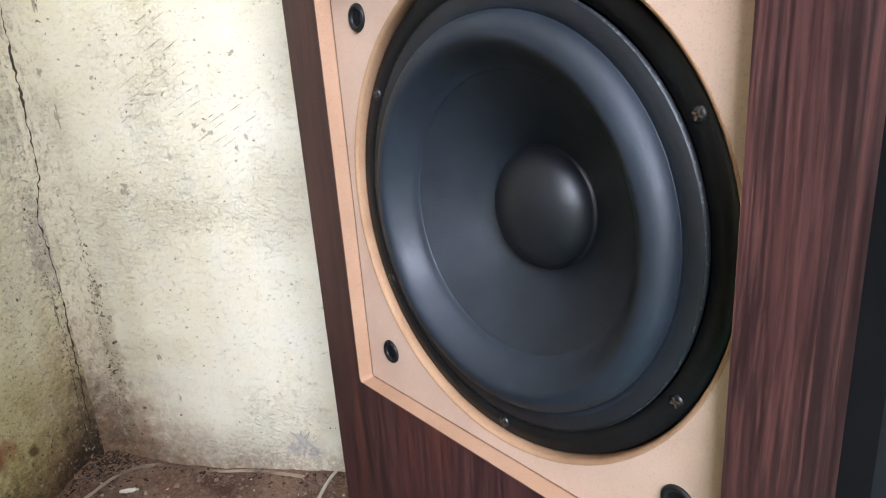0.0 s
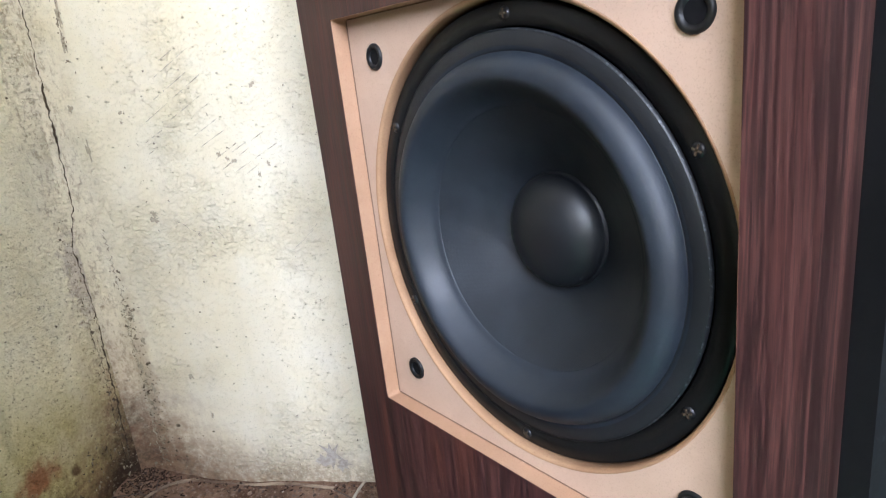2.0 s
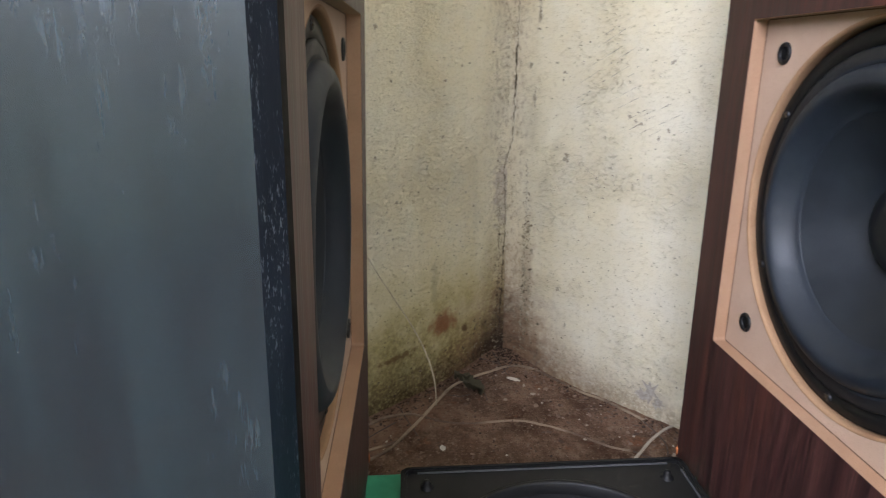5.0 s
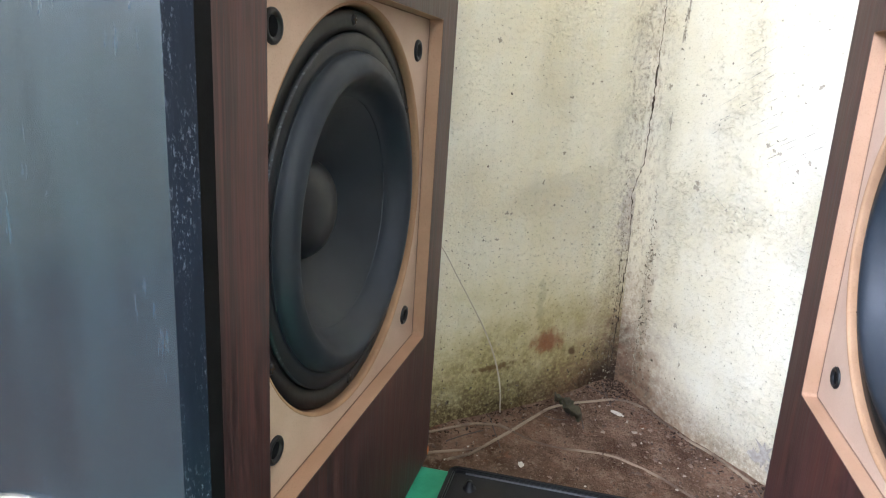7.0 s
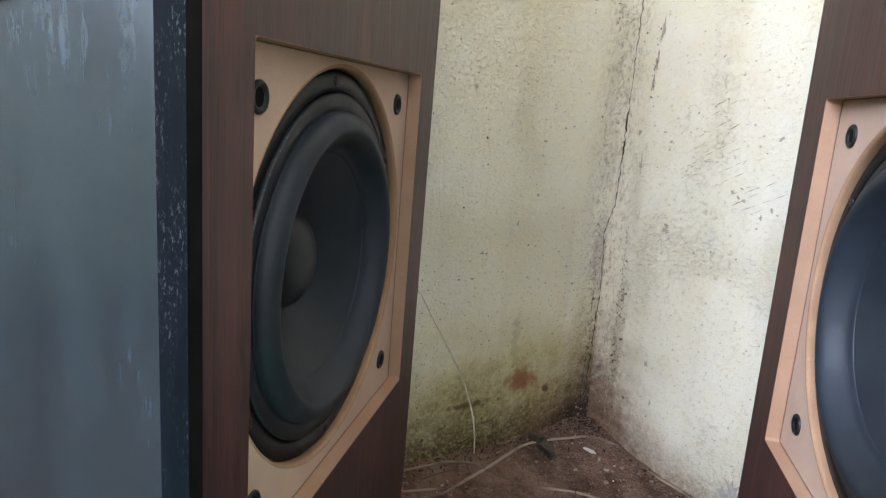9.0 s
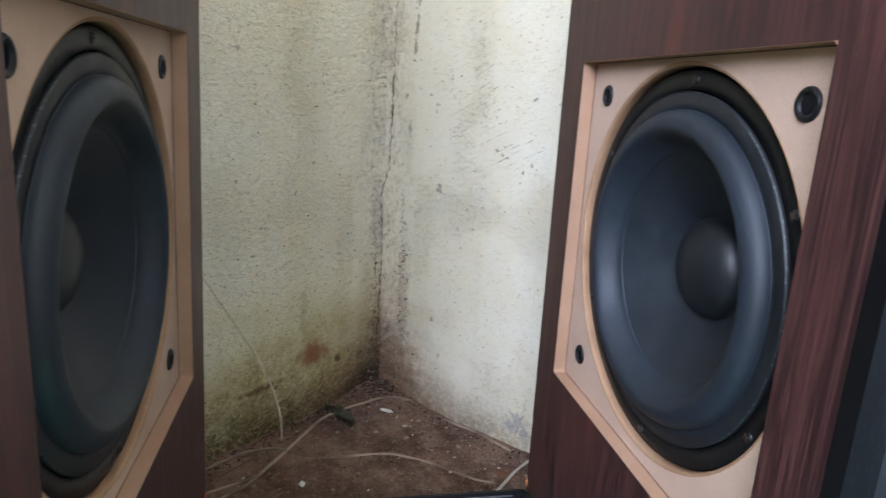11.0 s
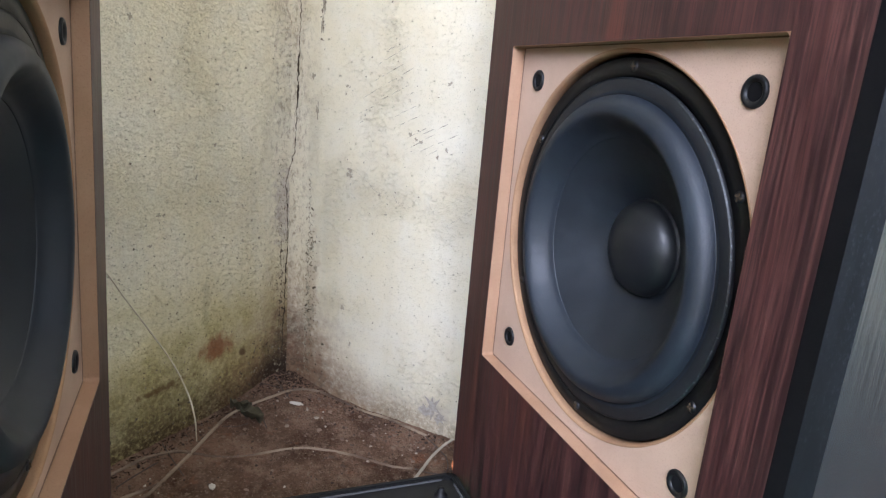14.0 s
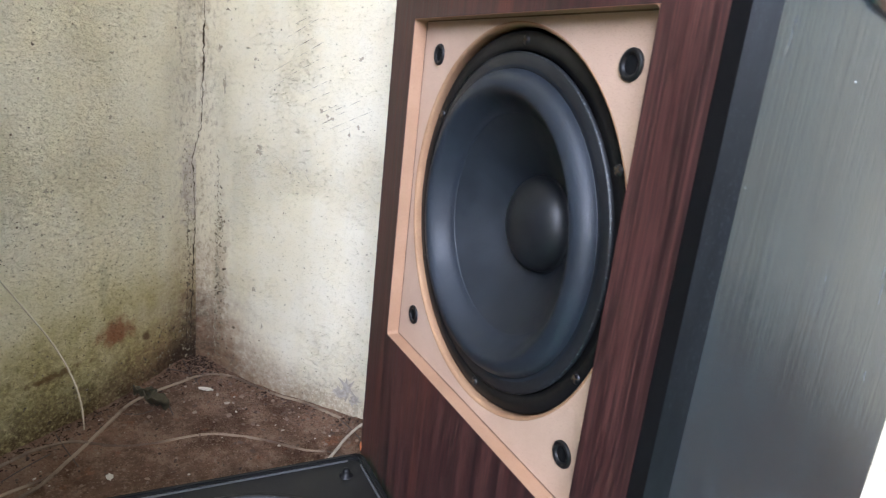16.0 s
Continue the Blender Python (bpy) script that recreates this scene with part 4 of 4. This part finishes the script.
    # chipped corner at the foot
    chip = bmesh.new()
    bmesh.ops.create_icosphere(chip, subdivisions=2, radius=0.006)
    for v in chip.verts:
        v.co *= 1 + 0.5 * noise.noise(v.co * 300)
        v.co = Vector((BACK + 0.001 + v.co.x * 0.5, 0.004 + v.co.y, BASE + 0.010 + v.co.z * 1.5))
    part("chipped_corner", chip, M_CHIP, sp, "raw orange chipped corner")
    return tagged(sp, "tower loudspeaker in dark mahogany veneer with a side woofer, grille removed", "loudspeaker", "pair of loudspeakers")


right_speaker = loudspeaker(M_EDGE, "black chamfered edge")
# the other one is its mirror image, so it is built again with y turned over
left_speaker = loudspeaker(M_EDGE_WORN, "black chamfered edge rubbed to pale flecks")
for ob in [left_speaker, *left_speaker.children_recursive]:
    if ob.type == "MESH":
        own = ob.data
        own.transform(Matrix.Diagonal((1, -1, 1, 1)))
        own.flip_normals()
        ob.location.y *= -1
left_speaker.matrix_world = pose(-0.003, -0.3940, BASE + 0.005, -1.75, 0.4, -0.55) @ Matrix.Translation((0, 0, -BASE))   # leans a little on an uneven foot


# ---- grille lying on the plinth ----
def grille():
    x0, x1, y0, y1 = -0.017, 0.321, -0.353, -0.012
    g = new("speaker_grille")
    z0 = BASE + 0.0008
    cx, cy = (x0 + x1) / 2, (y0 + y1) / 2

    def flat(loop_o, loop_h, za, zb):
        bm = plate_with_hole(loop_o, loop_h, za, zb)
        for v in bm.verts:
            v.co = Vector((v.co.x, v.co.z, v.co.y))
        return bm

    def rounded(a, b, c, d, r, k=6):
        pts = []
        for px, py, s in ((b - r, d - r, 0), (a + r, d - r, 90), (a + r, c + r, 180), (b - r, c + r, 270)):
            pts += arc(px, py, r, s, s + 90, k)
        return pts

    rim = flat(rounded(x0, x1, y0, y1, 0.010), rounded(x0 + 0.007, x1 - 0.007, y0 + 0.007, y1 - 0.007, 0.007), z0, z0 + 0.025)
    bmesh.ops.bevel(rim, geom=[e for e in rim.edges if all(v.co.z > z0 + 0.02 for v in e.verts) and len(e.link_faces) == 2 and abs(e.link_faces[0].normal.dot(e.link_faces[1].normal)) < 0.5], offset=0.0018, segments=2, affect="EDGES")
    part("rim", rim, M_PLASTIC, g, "raised black rim")
    n = 96
    lo = square_loop(x0 + 0.0065, x1 - 0.0065, y0 + 0.0065, y1 - 0.0065, n, cx, cy)
    ho = [(cx + 0.133 * math.cos(2 * math.pi * i / n), cy + 0.133 * math.sin(2 * math.pi * i / n)) for i in range(n)]
    part("panel", flat(lo, ho, z0 + 0.006, z0 + 0.0195), M_PLASTIC, g, "flat black plastic panel with a round opening")
    lathe("opening_lip", [(0.1395, 0.0195), (0.1385, 0.0218), (0.1345, 0.0222), (0.1325, 0.0200), (0.1325, 0.008)], (cx, cy, z0), M_PLASTIC, g, "z", 96)
    part("cloth", box_bm((x0 + 0.0066, y0 + 0.0066, z0 + 0.0005), (x1 - 0.0066, y1 - 0.0066, z0 + 0.0045)), M_CLOTH, g, "black stretched grille cloth")
    for px in (x0 + 0.033, x1 - 0.033):
        for py in (y0 + 0.030, y1 - 0.030):
            lathe("peg", [(0.0080, 0.0190), (0.0078, 0.0202), (0.0046, 0.0207), (0.0042, 0.0265), (0.0032, 0.0288), (0.0, 0.0292)], (px, py, z0), M_PLASTIC, g, "z", 24, "round black fixing peg")
    # rubbed line along the inner edge
    for a, b, c, d in ((x0 + 0.0072, x0 + 0.0086, y0 + 0.02, y1 - 0.02), (x0 + 0.02, x1 - 0.02, y1 - 0.0086, y1 - 0.0072)):
        part("worn_edge", box_bm((a, c, z0 + 0.0196), (b, d, z0 + 0.0215)), M_GREYED, g, "greyed rubbed edge")
    return tagged(g, "black square woofer grille lying face down on the plinth", "speaker grille")


grille()


# ---- cables ----
def cable(name, pts, radius, mat, label, twin=True, sink=0.0):
    line = [on_floor(p[0], p[1], radius - sink if len(p) == 2 else p[2]) for p in pts]
    return tagged(tube(name, line, radius, mat, twin=twin), label, "cable", "loose cables on the floor")


cable("speaker_cable", [(-0.215, -0.405), (-0.240, -0.375), (-0.282, -0.345), (-0.323, -0.319), (-0.376, -0.288), (-0.414, -0.259), (-0.437, -0.223), (-0.457, -0.185), (-0.470, -0.146), (-0.468, -0.107), (-0.433, -0.068), (-0.392, -0.031), (-0.353, 0.004), (-0.319, 0.032), (-0.288, 0.053)], 0.0015, M_CABLE, "dusty clear twin speaker cable curving through the corner")
cable("speaker_cable", [(-0.240, -0.470, 0.0014), (-0.277, -0.421, 0.0014), (-0.292, -0.402, 0.0014), (-0.308, -0.383, 0.0014), (-0.320, -0.357, 0.0014), (-0.325, -0.336, 0.0011), (-0.322, -0.314, 0.0004), (-0.319, -0.281, -0.0008), (-0.312, -0.237, -0.0006), (-0.315, -0.199, 0.0), (-0.313, -0.154, -0.0004), (-0.300, -0.116, 0.0003), (-0.279, -0.080), (-0.250, -0.046), (-0.227, -0.017), (-0.216, 0.006)], 0.0015, M_CABLE_D, "clear twin speaker cable half buried in the dirt", sink=0.0019)
cable("speaker_cable", [(-0.21, -0.455), (-0.231, -0.415), (-0.239, -0.403), (-0.249, -0.382), (-0.262, -0.355)], 0.0015, M_CABLE_D, "short length of dusty speaker cable", sink=0.0008)
cable("thin_wire", [(-0.292, 0.050), (-0.247, 0.063), (-0.215, 0.064), (-0.191, 0.051), (-0.197, 0.032), (-0.214, 0.009)], 0.0010, M_WIRE, "thin dark wire looping on the dirt", twin=False)
cable("speaker_wire", [(-0.145, -0.045), (-0.177, -0.012), (-0.206, 0.017), (-0.242, 0.054), (-0.262, 0.090), (-0.27, 0.12)], 0.0013, M_CABLE_W, "thin white twin wire behind the loudspeaker")
HANG = [(-0.053, -0.455, 0.448), (-0.064, -0.432, 0.430), (-0.085, -0.393, 0.381), (-0.092, -0.374, 0.345), (-0.095, -0.355, 0.311), (-0.093, -0.332, 0.271), (-0.086, -0.317, 0.238), (-0.080, -0.309, 0.208), (-0.080, -0.307, 0.175)]
tagged(tube("hanging_wire", [Vector(p) for p in HANG], 0.0006, M_CABLE_H, twin=True), "short clear twin wire dangling from the back of the loudspeaker", "cable")


# ---- dirt and litter on the floor ----
def grit():
    r = random.Random(11)
    verts, faces = [], []
    base = bmesh.new()
    bmesh.ops.create_icosphere(base, subdivisions=1, radius=1.0)
    bv = [v.co.copy() for v in base.verts]
    bf = [[v.index for v in f.verts] for f in base.faces]
    base.free()
    for _ in range(2300):
        a, b = r.uniform(0.01, 0.75), r.uniform(0.01, 0.75)
        if r.random() < 0.35:
            if r.random() < 0.5:
                a = abs(r.gauss(0, 0.03)) + 0.004
            else:
                b = abs(r.gauss(0, 0.03)) + 0.004
        s = r.choice((0.0009, 0.0012, 0.0015, 0.002, 0.003)) * r.uniform(0.7, 1.2)
        if r.random() < 0.015:
            s = r.uniform(0.0028, 0.0045)
        p = room(a, b, floor_height(a, b))
        k = len(verts)
        sx, sy, sz = s * r.uniform(0.7, 1.5), s * r.uniform(0.7, 1.3), s * r.uniform(0.35, 0.8)
        turn = Matrix.Rotation(r.uniform(0, 6.28), 3, "Z")
        for v in bv:
            q = turn @ Vector((v.x * sx, v.y * sy, v.z * sz))
            verts.append(p + q * r.uniform(0.8, 1.15))
        faces += [[k + i for i in f] for f in bf]
    ob = mesh_object("grit", verts, faces, M_GRIT)
    return tagged(ob, "small stones and crumbs scattered over the earth floor", "grit", kind="stuff")


grit()


def debris():
    """Dark crumbs, bits of stalk and mould heaped along the foot of the walls."""
    r = random.Random(31)
    verts, faces = [], []
    for _ in range(1150):
        side = r.random()
        a, b = abs(r.gauss(0, 0.030)) + 0.004, abs(r.gauss(0, 0.030)) + 0.004
        if side < 0.30:
            b = r.uniform(0.0, 0.5)
            a = abs(r.gauss(0, 0.012)) + 0.003
        elif side < 0.50:
            a = r.uniform(0.0, 0.42)
            b = abs(r.gauss(0, 0.010)) + 0.003
        p = room(a, b, floor_height(a, b))
        ln, wd = r.uniform(0.002, 0.009), r.uniform(0.0007, 0.0022)
        turn = Matrix.Rotation(r.uniform(0, 6.28), 3, "Z") @ Matrix.Rotation(r.uniform(-0.6, 0.6), 3, "Y")
        k = len(verts)
        for x, y, z in ((-1, -.5, 0), (-.8, .6, .2), (-.7, 0, 1), (1, -.4, .1), (.9, .5, 0), (.8, .1, .9)):
            verts.append(p + turn @ Vector((x * ln / 2, y * wd, z * wd)))
        faces += [[k + i for i in f] for f in ((0, 1, 2), (3, 5, 4), (0, 3, 4, 1), (1, 4, 5, 2), (2, 5, 3, 0))]
    ob = mesh_object("debris", verts, faces, M_DEBRIS)
    return tagged(ob, "dark crumbs and stalks heaped at the foot of the walls", "debris", kind="stuff")


debris()


def floor_chips():
    """Flat crumbs of plaster and dried mud lying loose on the earth."""
    r = random.Random(57)
    verts, faces = [], []
    for _ in range(230):
        a, b = r.uniform(0.02, 0.62), r.uniform(0.02, 0.62)
        if r.random() < 0.4:
            a, b = r.uniform(0.02, 0.45), abs(r.gauss(0, 0.05)) + 0.012
        s, k, n = r.choice((0.002, 0.0026, 0.0034, 0.0048)) * r.uniform(0.7, 1.2), len(verts), 7
        p = room(a, b, floor_height(a, b))
        turn = Matrix.Rotation(r.uniform(-0.35, 0.35), 3, "X") @ Matrix.Rotation(r.uniform(0, 6.28), 3, "Z")
        thick = s * r.uniform(0.25, 0.55)
        rim = [(s * r.uniform(0.65, 1.25) * math.cos(2 * math.pi * i / n), 0.7 * s * r.uniform(0.65, 1.25) * math.sin(2 * math.pi * i / n)) for i in range(n)]
        for z, q in ((-0.4 * thick, 1.0), (thick, 0.8)):
            verts += [p + turn @ Vector((u * q, v * q, z + r.uniform(-0.1, 0.1) * thick)) for u, v in rim]
        faces += [[k + n + i for i in range(n)]] + [[k + i, k + (i + 1) % n, k + n + (i + 1) % n, k + n + i] for i in range(n)]
    ob = mesh_object("floor_chips", verts, faces, M_CRUMB)
    return tagged(ob, "flat pale crumbs of plaster and dried mud on the earth", "crumbs", kind="stuff")


floor_chips()


def leaf(x, y, length, width, turn, mat, curl, name, label, category, rough=0.003):
    verts, faces = [], []
    n, m = 14, 8
    for i in range(n + 1):
        t = i / n
        w = width * (math.sin(math.pi * t ** 0.8) ** 0.8 + 0.02)
        for j in range(m + 1):
            s = j / m - 0.5
            z = curl * (abs(s) * 1.6 + 0.5 * (t - 0.5) ** 2) + rough * noise.noise(Vector((t * 5, s * 5, length * 40)))
            verts.append((length * (t - 0.5), w * s, z + 0.002))
    for i in range(n):
        for j in range(m):
            k = i * (m + 1) + j
            faces.append((k, k + 1, k + m + 2, k + m + 1))
    ob = mesh_object(name, verts, faces, mat, smooth=True)
    mod = ob.modifiers.new("thick", "SOLIDIFY")
    mod.thickness = 0.0009
    ob.matrix_world = Matrix.Translation(on_floor(x, y, 0.0008)) @ Matrix.Rotation(turn, 4, "Z")
    return tagged(ob, label, category)


leaf(-0.404, -0.224, 0.056, 0.020, radians(40), M_LEAF, 0.020, "dry_leaf", "curled dry brown leaf on the dirt", "leaf", 0.012)
leaf(-0.425, -0.240, 0.036, 0.014, radians(75), M_LEAF, 0.018, "dry_leaf", "crumpled dry brown leaf by the wall", "leaf", 0.012)
leaf(-0.430, -0.145, 0.026, 0.011, radians(60), M_PETAL, 0.003, "seed_husk", "small white husk lying on the dirt", "husk")
leaf(-0.238, -0.290, 0.014, 0.009, radians(10), M_PETAL, 0.001, "paper_scrap", "tiny pale scrap lying on the dirt", "scrap")
for x, y, ln, turn in ((-0.478, -0.165, 0.06, 20), (-0.486, -0.190, 0.05, 70), (-0.470, -0.150, 0.045, -35), (-0.32, -0.35, 0.10, 25), (-0.279, -0.390, 0.07, 133), (-0.405, -0.205, 0.05, 10), (-0.392, -0.250, 0.04, 100)):
    d = Vector((math.cos(radians(turn)), math.sin(radians(turn)))) * ln / 2
    tagged(tube("twig", [on_floor(x - d.x, y - d.y, 0.001), on_floor(x + 0.003, y, 0.002), on_floor(x + d.x, y + d.y, 0.001)], 0.0009, M_WIRE), "thin dark twig on the dirt", "twig")
